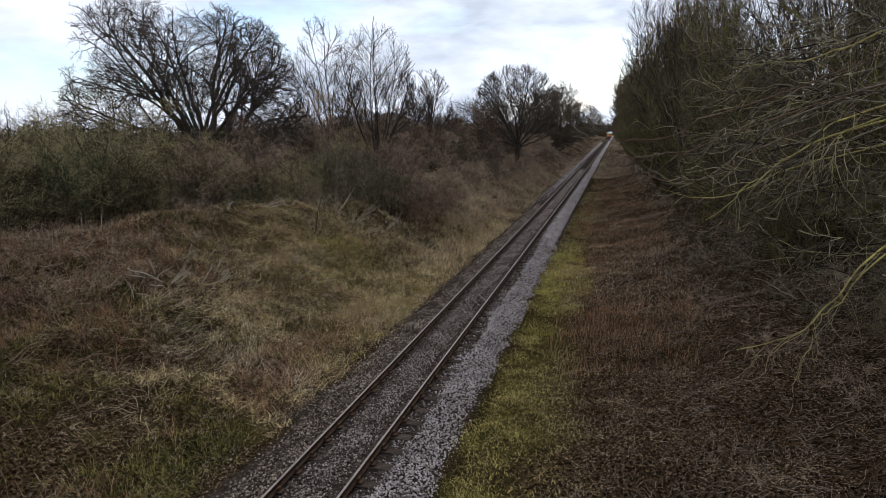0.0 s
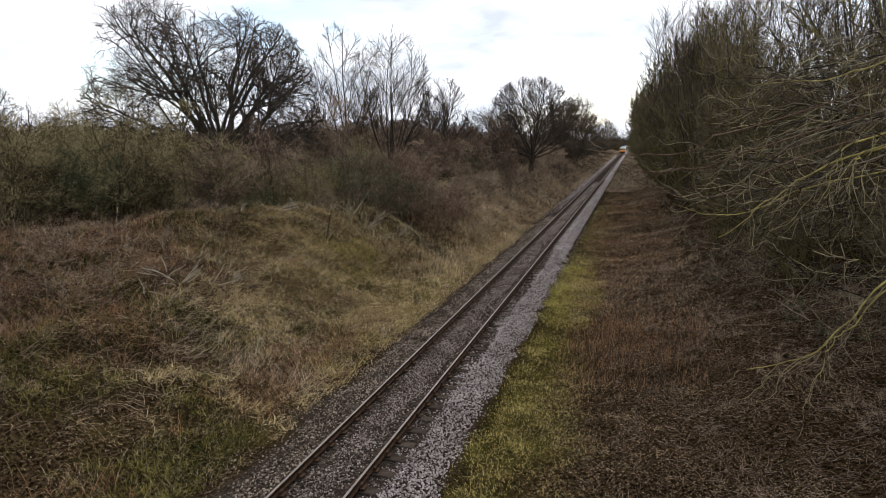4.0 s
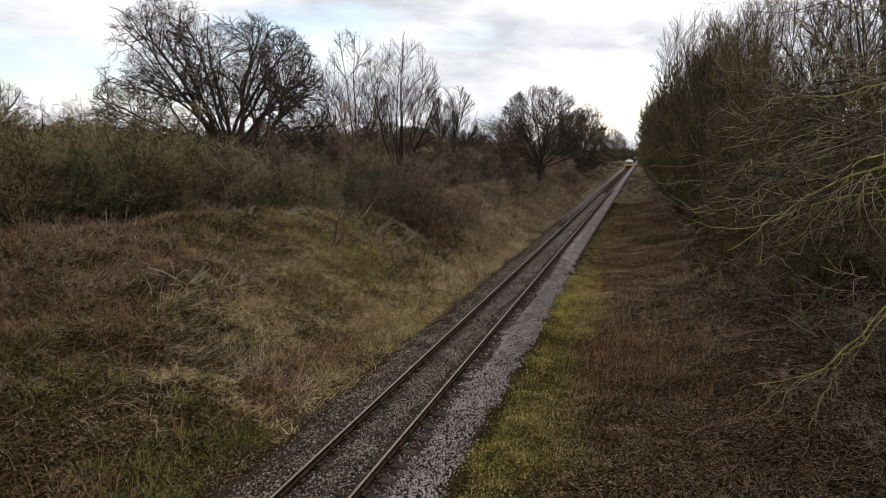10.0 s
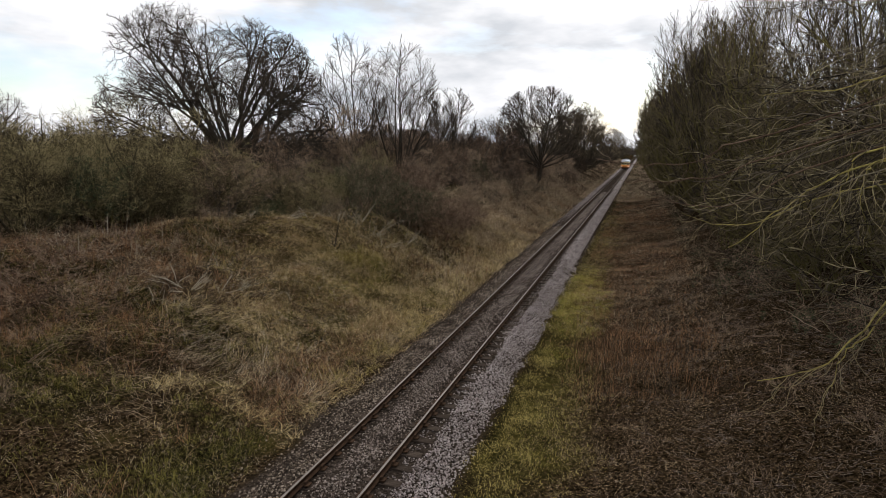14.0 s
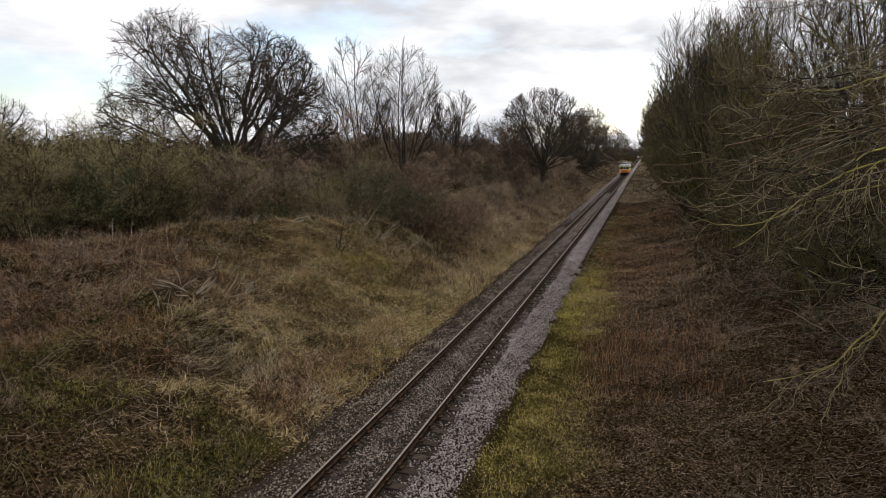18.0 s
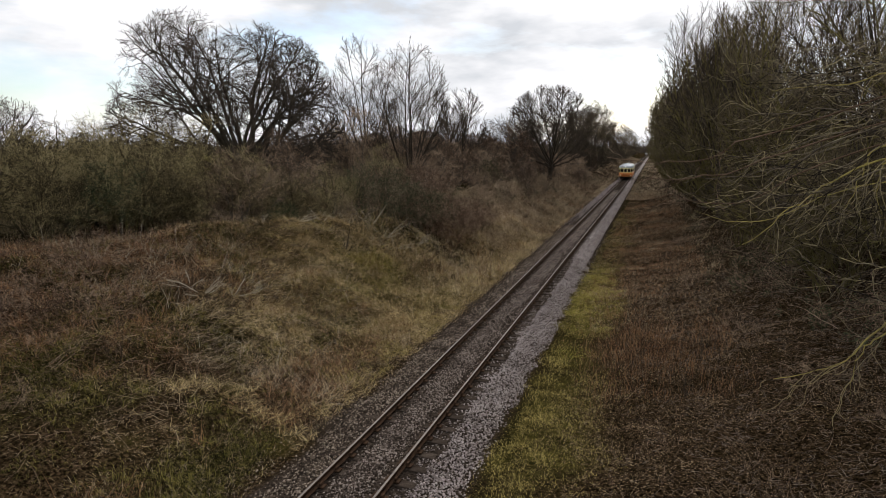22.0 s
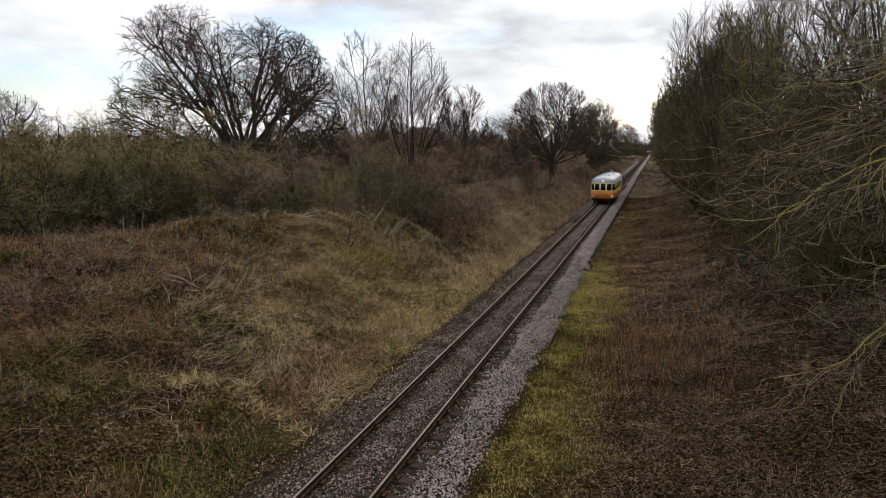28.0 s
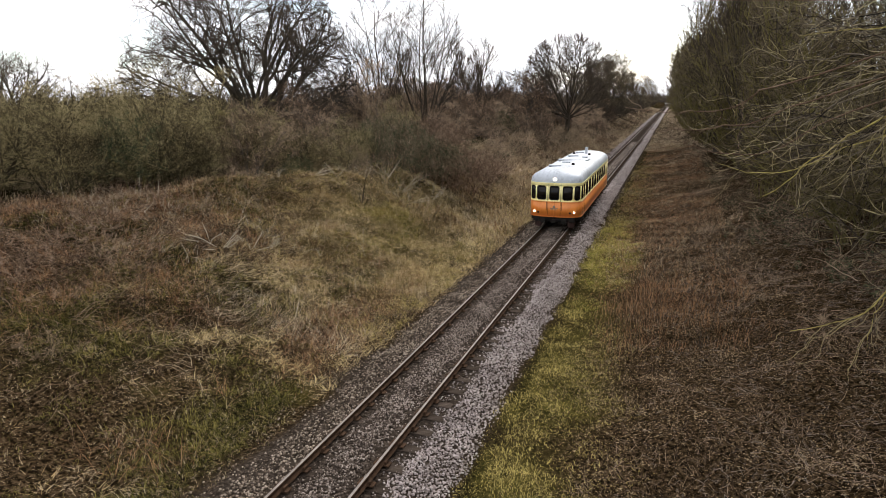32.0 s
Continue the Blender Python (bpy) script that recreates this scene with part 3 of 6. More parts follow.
def forked_tree(name, seed, label, bark, twig, domes, bole, radius, leaders, tiers, at=None, group="", rise=(0.2, 1.3), crook=0.1, lift=0.03, first_r=0.45, split=True, flat=0.85, low_start=0.55, ragged=0.12, out=0.62, fine=0.009):
    """A leafless tree: a short bole, main limbs that fan out to the crown's outline, and tiers of side shoots on them.
    Each tier is (shoots each, from, to, least angle, most angle, length, radius kept, segments, crook, lift)."""
    rng = np.random.default_rng(seed)
    tree = thing(name, label, "tree", at, group)
    bend = np.cumsum(rng.normal(0, 0.03 * bole, (7, 2)), 0)
    P0 = np.c_[bend - bend[0], np.linspace(-0.3, bole, 7)]
    W0 = radius * np.interp(np.linspace(0, 1, 7), [0, 0.12, 1], [1.3, 1.0, flat])
    V, F = tubes(P0[None], W0[None], 10)
    part("trunk", raw_mesh("trunk", V, F, bark, True), bark, tree)
    # candidate ways in an even spiral; long ways to the outline are taken more often, so that the crown fills evenly
    cand = 24 * leaders + 7
    sin_el = np.linspace(math.sin(rise[0]), math.sin(rise[1]), cand)
    az, cos_el = np.arange(cand) * 2.399963, np.sqrt(np.maximum(1 - sin_el ** 2, 0))
    D = np.stack([cos_el * np.cos(az), cos_el * np.sin(az), sin_el], -1)
    want = np.cumsum(np.maximum(domes_reach(np.repeat(P0[5:6], cand, 0), D, domes), 0.3) ** 1.6)
    D = unit(D[np.searchsorted(want, (np.arange(leaders) + rng.uniform(0.1, 0.9, leaders)) / leaders * want[-1])] + rng.normal(0, 0.05, (leaders, 3)))
    el = np.arcsin(np.clip(D[:, 2], -1, 1))
    s = np.clip(rng.uniform(low_start, 1.0, leaders) + 0.25 * (el - el.mean()), low_start, 1.0) * 6
    i = np.minimum(s.astype(int), 5)
    O = P0[i] + (P0[i + 1] - P0[i]) * (s - i)[:, None]
    L = np.maximum(domes_reach(O, D, domes), 1.0) * rng.uniform(0.82, 1.02, leaders)
    P, W = grow(rng, O, D, L, radius * first_r * rng.uniform(0.75, 1.15, leaders), 12, crook, lift, 0.16)
    end = P[:, -1] - O
    far = np.linalg.norm(end, axis=1)
    P = O[:, None] + (P - O[:, None]) * np.clip(np.maximum(domes_reach(O, end / far[:, None], domes), 1.0) * rng.uniform(0.9, 1.0, leaders) / far, 0.6, 1.6)[:, None, None]
    if split:
        for k in range(leaders):
            V, F = tubes(P[k:k + 1], W[k:k + 1], 6)
            part("limb", raw_mesh("limb", V, F, bark, True), bark, tree)
        wood = []
    else:
        wood = [tubes(P, W, 5)]
    thin = []
    for q, (per, lo, hi, a0, a1, length, keep, nseg, crk, lft) in enumerate(tiers):
        n, k = P.shape[0], P.shape[1] - 1
        t = (lo + (hi - lo) * ((np.arange(per)[None] + rng.uniform(0, 1, (n, per))) / per) ** out) * k
        i = np.minimum(t.astype(int), k - 1)
        f = (t - i)[..., None]
        row = np.arange(n)[:, None]
        O = (P[row, i] * (1 - f) + P[row, i + 1] * f).reshape(-1, 3)
        T = unit(P[row, i + 1] - P[row, i]).reshape(-1, 3)
        w = (W[row, i] * (1 - f[..., 0]) + W[row, i + 1] * f[..., 0]).ravel()
        side = unit(np.cross(T, unit(rng.normal(0, 1, T.shape))))
        a = rng.uniform(a0, a1, len(O))[:, None]
        D = unit(np.cos(a) * T + np.sin(a) * side + np.array([0, 0, lft * 1.5]))
        room = domes_reach(O, D, domes) * rng.uniform(1 - ragged, 1 + ragged * 0.6, len(O))
        own = np.linalg.norm(P[:, -1] - P[:, 0], axis=1)
        share = np.repeat(np.clip(own / np.quantile(own, 0.75), 0.3, 1.25), per)
        taper = (1.25 - 0.6 * (t / k)).ravel() * share
        L = np.minimum(length * taper * rng.uniform(0.65, 1.2, len(O)), np.maximum(room, 0.2 * length))
        if q:
            on = rng.uniform(0, 1, len(O)) < 0.1 + 0.95 * share ** 1.4
            O, D, L, w = O[on], D[on], L[on], w[on]
        P, W = grow(rng, O, D, L, np.maximum(w * keep, fine * 1.75 ** (len(tiers) - 1 - q)), nseg, crk, lft, 0.45)
        (wood if q < len(tiers) - 2 else thin).append(tubes(P, W, 4 if q == 0 else 3))
    if wood:
        V, F = joined(wood)
        tagged(part("branchwork", raw_mesh("branchwork", V, F, bark, True), bark, tree), kind="stuff")
    V, F = joined(thin)
    tagged(part("crown", raw_mesh("crown", V, F, twig), twig, tree, "haze of bare twigs"), kind="stuff")
    return tree


def thorn_bush(name, seed, height, spread, stems, label, bark, twig, category="shrub", per=(8, 7, 6), radius=0.04, twig_r=0.006, twig_len=0.34, lift=0.0, crook=0.16, foot=0.3, arch=1.0, leaves=0, leaf=LEAF_DARK, at=None, group=""):
    """A dense rounded bare bush: crooked stems from one foot, and three tiers of ever finer twigs that fill an uneven dome."""
    rng = np.random.default_rng(seed)
    domes = [((0, 0, height * 0.42), (spread * 0.9, spread * 0.9, height * 0.52))]
    for k in range(5):
        a = rng.uniform(0, 6.28)
        domes.append(((math.cos(a) * spread * 0.45, math.sin(a) * spread * 0.45, height * rng.uniform(0.3, 0.55)), (spread * 0.55, spread * 0.55, height * rng.uniform(0.38, 0.48))))
    ob = thing(name, label, category, at, group)
    q, a = spread * foot * np.sqrt(rng.uniform(0, 1, stems)), rng.uniform(0, 6.28, stems)
    O = np.c_[q * np.cos(a), q * np.sin(a), np.full(stems, -0.2)]
    b = a + rng.normal(0, 0.7, stems)
    tilt = np.abs(rng.normal(0.5 * arch, 0.3 * arch, stems))
    D = np.stack([np.sin(tilt) * np.cos(b), np.sin(tilt) * np.sin(b), np.cos(tilt)], -1)
    L = np.maximum(domes_reach(O, D, domes), 0.5) * rng.uniform(0.75, 1.05, stems)
    P, W = grow(rng, O, D, L, radius * rng.uniform(0.5, 1.2, stems), 9, crook, lift, 0.2)
    wood, thin = [tubes(P, W, 5)], []
    lengths = (height * 0.36, height * 0.17, twig_len)
    for k in range(3):
        O, D, L, R, _ = spawn(rng, P, W, per[k], 0.12, 1.0, 0.35, 1.25, lengths[k], np.zeros(3), np.full(3, 99.0), 0.6, up=lift)
        room = domes_reach(O, D, domes) * rng.uniform(0.7, 1.2, len(O))
        L = np.minimum(L, np.maximum(room, 0.3 * lengths[k]))
        P, W = grow(rng, O, D, L, np.maximum(R, twig_r * (1.7, 1.25, 1.0)[k]), (5, 3, 2)[k], crook + 0.05 * k, lift, 0.4)
        (wood if k == 0 else thin).append(tubes(P, W, 4 if k == 0 else 3))
    V, F = joined(wood)
    tagged(part("stemwork", raw_mesh("stemwork", V, F, bark, True), bark, ob), kind="stuff")
    V, F = joined(thin)
    tagged(part("twig_mass", raw_mesh("twig_mass", V, F, twig), twig, ob), kind="stuff")
    if leaves:
        k = rng.integers(0, len(P), leaves)
        V, F = blades_at(rng, P[k, 1] + rng.normal(0, 0.06, (leaves, 3)), 0.075, 0.045)
        tagged(part("foliage", raw_mesh("foliage", V, F, leaf), leaf, ob, "small dark evergreen leaves"), kind="stuff")
    return ob



def bush(name, seed, height, spread, stems, label, bark, twig, category="shrub", goals=900, tip=0.007, per=2, twig_len=0.35, twig_r=0.006, radius=0.05, leaves=0, leaf=LEAF_DARK, at=None, group="", foot=0.4, nseg=2, wander=0.2, up=0.03, bias=2.0):
    """A many-stemmed bare bush with an uneven rounded outline, with small dark leaves if it keeps any."""
    rng = np.random.default_rng(seed)
    v = uneven(rng, ball(rng, goals, bias), 0.16)
    G = np.array([0, 0, height * 0.5]) + v * np.array([spread, spread, height * 0.5])
    G = G[G[:, 2] > height * 0.14]
    step = height * 0.05
    P, parent = [], []
    for k in range(stems):
        a, q = rng.uniform(0, 6.28), spread * foot * math.sqrt(rng.uniform(0, 1))
        d = np.array([math.cos(a) * q, math.sin(a) * q, 0])
        P += [d + (0, 0, -0.15), d * 1.1 + (0, 0, height * 0.06), d * 1.2 + (0, 0, height * 0.13)]
        parent += [-1, 3 * k, 3 * k + 1]
    pos, parent = colonise(rng, G, P, parent, step, step * 1.3, height * 0.6, wander, 0.05)
    r = girths(parent, tip)
    r = np.minimum(r, radius * rng.uniform(0.7, 1.1, len(r)))
    ob = thing(name, label, category, at, group)
    thick = r > tip * 1.9
    V, F = limb_tubes(pos, parent, r, thick, 4)
    tagged(part("stemwork", raw_mesh("stemwork", V, F, bark, True), bark, ob), kind="stuff")
    P, W = shoots(rng, pos, parent, r, tip * 2.4, per, twig_len, twig_r, nseg, up)
    V, F = joined([limb_tubes(pos, parent, r, ~thick, 3), tubes(P, W, 3)])
    tagged(part("twig_mass", raw_mesh("twig_mass", V, F, twig), twig, ob), kind="stuff")
    if leaves:
        k = rng.integers(0, len(P), leaves)
        V, F = blades_at(rng, P[k, 1] + rng.normal(0, 0.06, (leaves, 3)), 0.075, 0.045)
        tagged(part("foliage", raw_mesh("foliage", V, F, leaf), leaf, ob, "small dark evergreen leaves"), kind="stuff")
    return ob


def shrub(name, seed, height, spread, stems, label, bark, twig, category="shrub", per=(6, 7), lift=0.05, wander=0.16, radius=0.03, twig_r=0.006, lean=0.6, leaves=0, leaf=LEAF_DARK, at=None, group="", foot=0.35):
    """A many-stemmed bare bush, with small dark leaves if it keeps any."""
    rng = np.random.default_rng(seed)
    C, A = np.array([0, 0, height * 0.45]), np.array([spread, spread, height * 0.57])
    bush = thing(name, label, category, at, group)
    O = np.c_[rng.normal(0, spread * foot, (stems, 2)), np.full(stems, -0.15)]
    D = unit(np.c_[O[:, :2] / spread * lean + rng.normal(0, 0.3, (stems, 2)), np.ones(stems)])
    L = np.maximum(reach(O, D, C, A), 0.4) * rng.uniform(0.75, 1.15, stems)
    P1, W1 = grow(rng, O, D, L, radius * rng.uniform(0.5, 1.2, stems), 6, wander, lift)
    O, D, L, R, _ = spawn(rng, P1, W1, per[0], 0.12, 1.0, 0.4, 1.1, height * 0.34, C, A, 0.55)
    P2, W2 = grow(rng, O, D, L, np.maximum(R, twig_r * 1.3), 3, wander, lift)
    O, D, L, R, _ = spawn(rng, P2, W2, per[1], 0.1, 1.0, 0.4, 1.1, height * 0.15, C, A, 0.6)
    P3, W3 = grow(rng, O, D, L, np.full(len(O), twig_r), 2, 0.2, lift)
    V, F = tubes(P1, W1, 4)
    tagged(part("stemwork", raw_mesh("stemwork", V, F, bark, True), bark, bush), kind="stuff")
    V, F = joined([tubes(P2, W2, 3), tubes(P3, W3, 3)])
    tagged(part("twig_mass", raw_mesh("twig_mass", V, F, twig), twig, bush), kind="stuff")
    if leaves:
        k = rng.integers(0, len(P3), leaves)
        V, F = blades_at(rng, P3[k, 1] + rng.normal(0, 0.06, (leaves, 3)), 0.075, 0.045)
        part("foliage", raw_mesh("foliage", V, F, leaf), leaf, bush, "small dark evergreen leaves")
    return bush


def blades_at(rng, O, length, width):
    """Small folded leaves in all directions at the points O."""
    n = len(O)
    d = unit(rng.normal(0, 1, (n, 3)))
    q = unit(np.cross(d, rng.normal(0, 1, (n, 3))))
    up = np.cross(d, q)
    L, W = (length * rng.uniform(0.6, 1.3, n))[:, None], (width * rng.uniform(0.6, 1.2, n))[:, None]
    V = np.stack([O, O + d * L * 0.5 + q * W / 2 + up * W * 0.15, O + d * L, O + d * L * 0.5 - q * W / 2 + up * W * 0.15], 1).reshape(-1, 3)
    i = 4 * np.arange(n)[:, None]
    return V, np.concatenate([i + [[0, 1, 2]], i + [[0, 2, 3]]])


def stand(x, y, turn=0.0, scale=1.0, sink=0.05):
    return Matrix.LocRotScale((x, y, float(gz(x, y)) - sink), Euler((0, 0, turn)), None)


def copies(model, places, rng, smin=0.82, smax=1.2):
    """More of a kind at the given places, each turned and sized a little differently."""
    for x, y, *size in places:
        ob = copy_thing(model, stand(x, y, rng.uniform(0, 6.28)))
        s = (size[0] if size else 1.0) * rng.uniform(smin, smax)
        ob.scale = (s, s, s * rng.uniform(0.94, 1.08))


# the big oak in the field and the one beyond it
AX, AY = 0.80, 0.60
oak_domes = [((-1.0 * AX, -1.0 * AY, 5.6), (10.4, 10.0, 8.9)), ((-4.2 * AX, -4.2 * AY, 9.2), (6.3, 6.3, 7.0)), ((1.6 * AX, 1.6 * AY, 8.0), (7.0, 7.0, 7.2))]
oak_tiers = [(8, 0.3, 1.0, 0.45, 0.95, 5.2, 0.66, 9, 0.20, 0.0), (7, 0.2, 1.0, 0.45, 1.1, 2.5, 0.62, 6, 0.22, 0.0), (7, 0.15, 1.0, 0.4, 1.1, 1.2, 0.66, 3, 0.22, 0.0), (5, 0.15, 1.0, 0.4, 1.1, 0.52, 0.8, 1, 0.2, 0.0)]
forked_tree("oak_tree", 3, "broad bare oak with a wide domed crown in the field", BARK_OAK, TWIG_OAK, oak_domes, 2.6, 0.72, 42, oak_tiers, at=stand(-29.6, 48), rise=(-0.06, 1.5), crook=0.12, lift=0.0, first_r=0.30, fine=0.0105)
far_tiers = [(9, 0.16, 1.0, 0.45, 1.0, 4.6, 0.6, 6, 0.18, 0.03), (7, 0.15, 1.0, 0.45, 1.1, 2.1, 0.6, 4, 0.2, 0.03), (6, 0.15, 1.0, 0.4, 1.1, 0.95, 0.75, 2, 0.2, 0.02)]
forked_tree("field_tree", 8, "bare spreading oak farther off in the field", BARK_OAK, TWIG_OAK, [((0, 0, 6.2), (8.0, 8.0, 6.4))], 2.4, 0.5, 18, far_tiers, at=stand(-97, 74, 1.0), rise=(0.05, 1.5), crook=0.13, first_r=0.44, fine=0.014)

# tall ashes behind the hedge
west = "trees along the west bank"
ash_tiers = [(10, 0.25, 1.0, 0.45, 0.9, 3.6, 0.50, 7, 0.07, 0.03), (8, 0.2, 1.0, 0.45, 0.95, 1.7, 0.62, 4, 0.09, 0.03), (6, 0.2, 1.0, 0.4, 0.95, 0.7, 0.75, 1, 0.1, 0.03)]
forked_tree("ash_tree", 12, "tall slender bare ash behind the hedge", BARK_OAK, TWIG_OAK, [((0, 0, 8.6), (3.9, 3.9, 7.8))], 1.6, 0.3, 15, ash_tiers, at=stand(-24.3, 62, 0.2), group=west, rise=(0.7, 1.54), crook=0.045, lift=0.02, first_r=0.36, low_start=0.3, out=0.8, fine=0.0105)
forked_tree("ash_tree", 14, "bare forked ash behind the hedge", BARK_OAK, TWIG_OAK, [((0, 0, 7.6), (4.3, 4.3, 7.2))], 1.2, 0.3, 17, ash_tiers, at=stand(-17.4, 58, 2.2), group=west, rise=(0.5, 1.52), crook=0.05, lift=0.02, first_r=0.36, low_start=0.3, out=0.8, fine=0.0105)
bushy_tiers = [(11, 0.10, 1.0, 0.40, 0.8, 3.2, 0.52, 6, 0.07, 0.06), (8, 0.12, 1.0, 0.40, 0.8, 1.5, 0.65, 4, 0.08, 0.06), (6, 0.2, 1.0, 0.35, 0.8, 0.75, 0.8, 2, 0.1, 0.05)]
forked_tree("ash_tree", 19, "bare bushy ash above the bank", BARK_OAK, TWIG_OAK, [((0, 0, 6.3), (4.4, 4.4, 6.2))], 1.4, 0.28, 15, bushy_tiers, at=stand(-18.6, 78, 0.9), group=west, rise=(0.2, 1.5), crook=0.05, lift=0.03, first_r=0.36, fine=0.014)
loose_tiers = [(7, 0.2, 1.0, 0.40, 0.8, 3.0, 0.55, 6, 0.1, 0.03), (5, 0.15, 1.0, 0.40, 0.9, 1.3, 0.65, 4, 0.12, 0.02), (4, 0.2, 1.0, 0.35, 0.9, 0.6, 0.85, 2, 0.14, 0.0)]
birch = forked_tree("birch_tree", 20, "thin bare tree with a loose open crown", BARK_OAK, TWIG_OAK, [((0, 0, 5.6), (4.2, 4.2, 5.4))], 1.6, 0.17, 9, loose_tiers, at=stand(-14.6, 88, 0.9), group=west, rise=(0.8, 1.5), crook=0.07, lift=0.03, first_r=0.45)
rng = np.random.default_rng(76)
n = 130
v = ball(rng, n, 2.6) * np.array([3.4, 3.4, 4.2]) + np.array([0, 0, 6.4])
V, F = blades_at(rng, v, 0.22, 0.16)
tagged(part("foliage", raw_mesh("foliage", V, F, LITTER), LITTER, birch, "a few dead leaves still hanging"), kind="stuff")
round_tiers = [(9, 0.35, 1.0, 0.40, 0.85, 4.2, 0.55, 7, 0.09, 0.01), (8, 0.12, 1.0, 0.40, 0.9, 1.9, 0.62, 4, 0.1, 0.01), (6, 0.15, 1.0, 0.35, 0.9, 0.9, 0.8, 1, 0.12, 0.01)]
far_ash = forked_tree("field_maple", 23, "bare round-headed tree at the top of the bank", BARK_OAK, TWIG_OAK, [((0, 0, 8.0), (6.4, 6.4, 6.2))], 3.2, 0.36, 26, round_tiers, at=stand(-8.4, 90, 0.3), group=west, rise=(0.2, 1.5), crook=0.07, lift=0.004, first_r=0.3, fine=0.0145, out=0.65, low_start=0.75)
dense = forked_tree("thorn_tree", 27, "bare twiggy tree close to the line", BARK_OAK, TWIG_WOOD, [((0, 0, 8.0), (6.8, 6.8, 8.8))], 1.0, 0.26, 20, [(8, 0.12, 1.0, 0.40, 0.9, 4.4, 0.55, 5, 0.1, 0.02), (7, 0.12, 1.0, 0.40, 0.9, 2.0, 0.75, 3, 0.1, 0.02), (4, 0.15, 1.0, 0.35, 0.9, 1.0, 0.95, 1, 0.12, 0.01)],
                    at=stand(-8.4, 150, 0.3), group=west, rise=(0.0, 1.5), crook=0.08, lift=0.02, first_r=0.36, split=False, low_start=0.1, fine=0.019)
rng = np.random.default_rng(77)
copies(dense, [(-9.5, 168, 0.95), (-9.0, 190, 0.9), (-9.2, 215, 0.9), (-9, 245, 0.95), (-9, 290, 0.95), (-9, 350, 1.0), (-9, 430, 1.0), (-9, 520, 1.0), (-16, 132, 0.7), (-17, 175, 0.8), (-10.6, 138, 0.8), (-14, 150, 0.85), (-9.2, 158, 0.9), (-12, 164, 0.95)], rng, 0.92, 1.08)
copies(far_ash, [(-30, 96, 0.55), (-22, 108, 0.6), (-38, 80, 0.45), (-19, 128, 0.7), (-46, 110, 0.6)], rng)

# the wood east of the line
east = "wood beside the line"
wood_tiers = [(9, 0.15, 1.0, 0.40, 0.85, 3.6, 0.52, 6, 0.09, 0.04), (7, 0.12, 1.0, 0.40, 0.9, 1.8, 0.62, 3, 0.1, 0.04), (5, 0.15, 1.0, 0.35, 0.9, 0.9, 0.75, 1, 0.12, 0.03)]
wood_a = forked_tree("woodland_tree", 31, "slender bare woodland tree with olive-brown twigs", BARK_MOSS, TWIG_WOOD, [((0, 0, 8.6), (4.4, 4.4, 7.9)), ((0, 0, 4.6), (2.8, 2.8, 4.0))], 1.6, 0.2, 19, wood_tiers, at=stand(14.0, 47, 0.4), group=east, rise=(0.2, 1.5), crook=0.06, lift=0.04, first_r=0.32, split=False, low_start=0.2, fine=0.010)
wood_b = forked_tree("woodland_tree", 33, "bushy bare woodland tree with olive-brown twigs", BARK_MOSS, TWIG_WOOD, [((0, 0, 4.7), (4.5, 4.5, 5.2))], 0.8, 0.15, 22, [(8, 0.12, 1.0, 0.4, 1.0, 2.8, 0.5, 5, 0.12, 0.02), (7, 0.1, 1.0, 0.4, 1.0, 1.3, 0.66, 3, 0.14, 0.02), (4, 0.15, 1.0, 0.4, 1.0, 0.65, 0.78, 1, 0.14, 0.01)],
                     at=stand(13.2, 36, 1.4), group=east, rise=(0.15, 1.45), crook=0.1, lift=0.02, first_r=0.42, split=False, low_start=0.1, fine=0.0082)
wood_c = forked_tree("woodland_tree", 35, "tall bare woodland tree with a narrow crown", BARK_OAK, TWIG_OAK, [((0, 0, 12.2), (4.8, 4.8, 7.6))], 5.5, 0.2, 15, [(8, 0.2, 1.0, 0.40, 0.8, 3.4, 0.50, 6, 0.09, 0.04), (6, 0.12, 1.0, 0.40, 0.9, 1.7, 0.62, 3, 0.1, 0.04), (4, 0.15, 1.0, 0.35, 0.9, 0.9, 0.75, 1, 0.12, 0.03)],
                     at=stand(15.4, 58, 2.4), group=east, rise=(0.3, 1.5), crook=0.06, lift=0.03, first_r=0.36, split=False, fine=0.0082)
wood_d = forked_tree("woodland_tree", 36, "bare woodland tree along the line", BARK_MOSS, TWIG_WOOD, [((0, 0, 9.6), (5.0, 5.0, 7.4))], 1.8, 0.2, 20, [(8, 0.12, 1.0, 0.40, 0.9, 4.0, 0.55, 5, 0.09, 0.03), (7, 0.12, 1.0, 0.40, 0.9, 1.9, 0.75, 3, 0.1, 0.03), (3, 0.15, 1.0, 0.35, 0.9, 1.0, 0.95, 1, 0.12, 0.02)],
                     at=stand(9.9, 122, 2.4), group=east, rise=(0.3, 1.52), crook=0.07, lift=0.03, first_r=0.36, split=False, low_start=0.1, fine=0.016)
hazel = thorn_bush("hazel_bush", 37, 5.5, 2.8, 18, "tall bare many-stemmed hazel at the wood's edge", BARK_MOSS, TWIG_WOOD, per=(8, 5, 3), radius=0.04, twig_r=0.0068, twig_len=0.5, lift=0.03, crook=0.1, at=stand(12.8, 27, 0.3), group=east, foot=0.2, arch=0.8)
rng = np.random.default_rng(78)
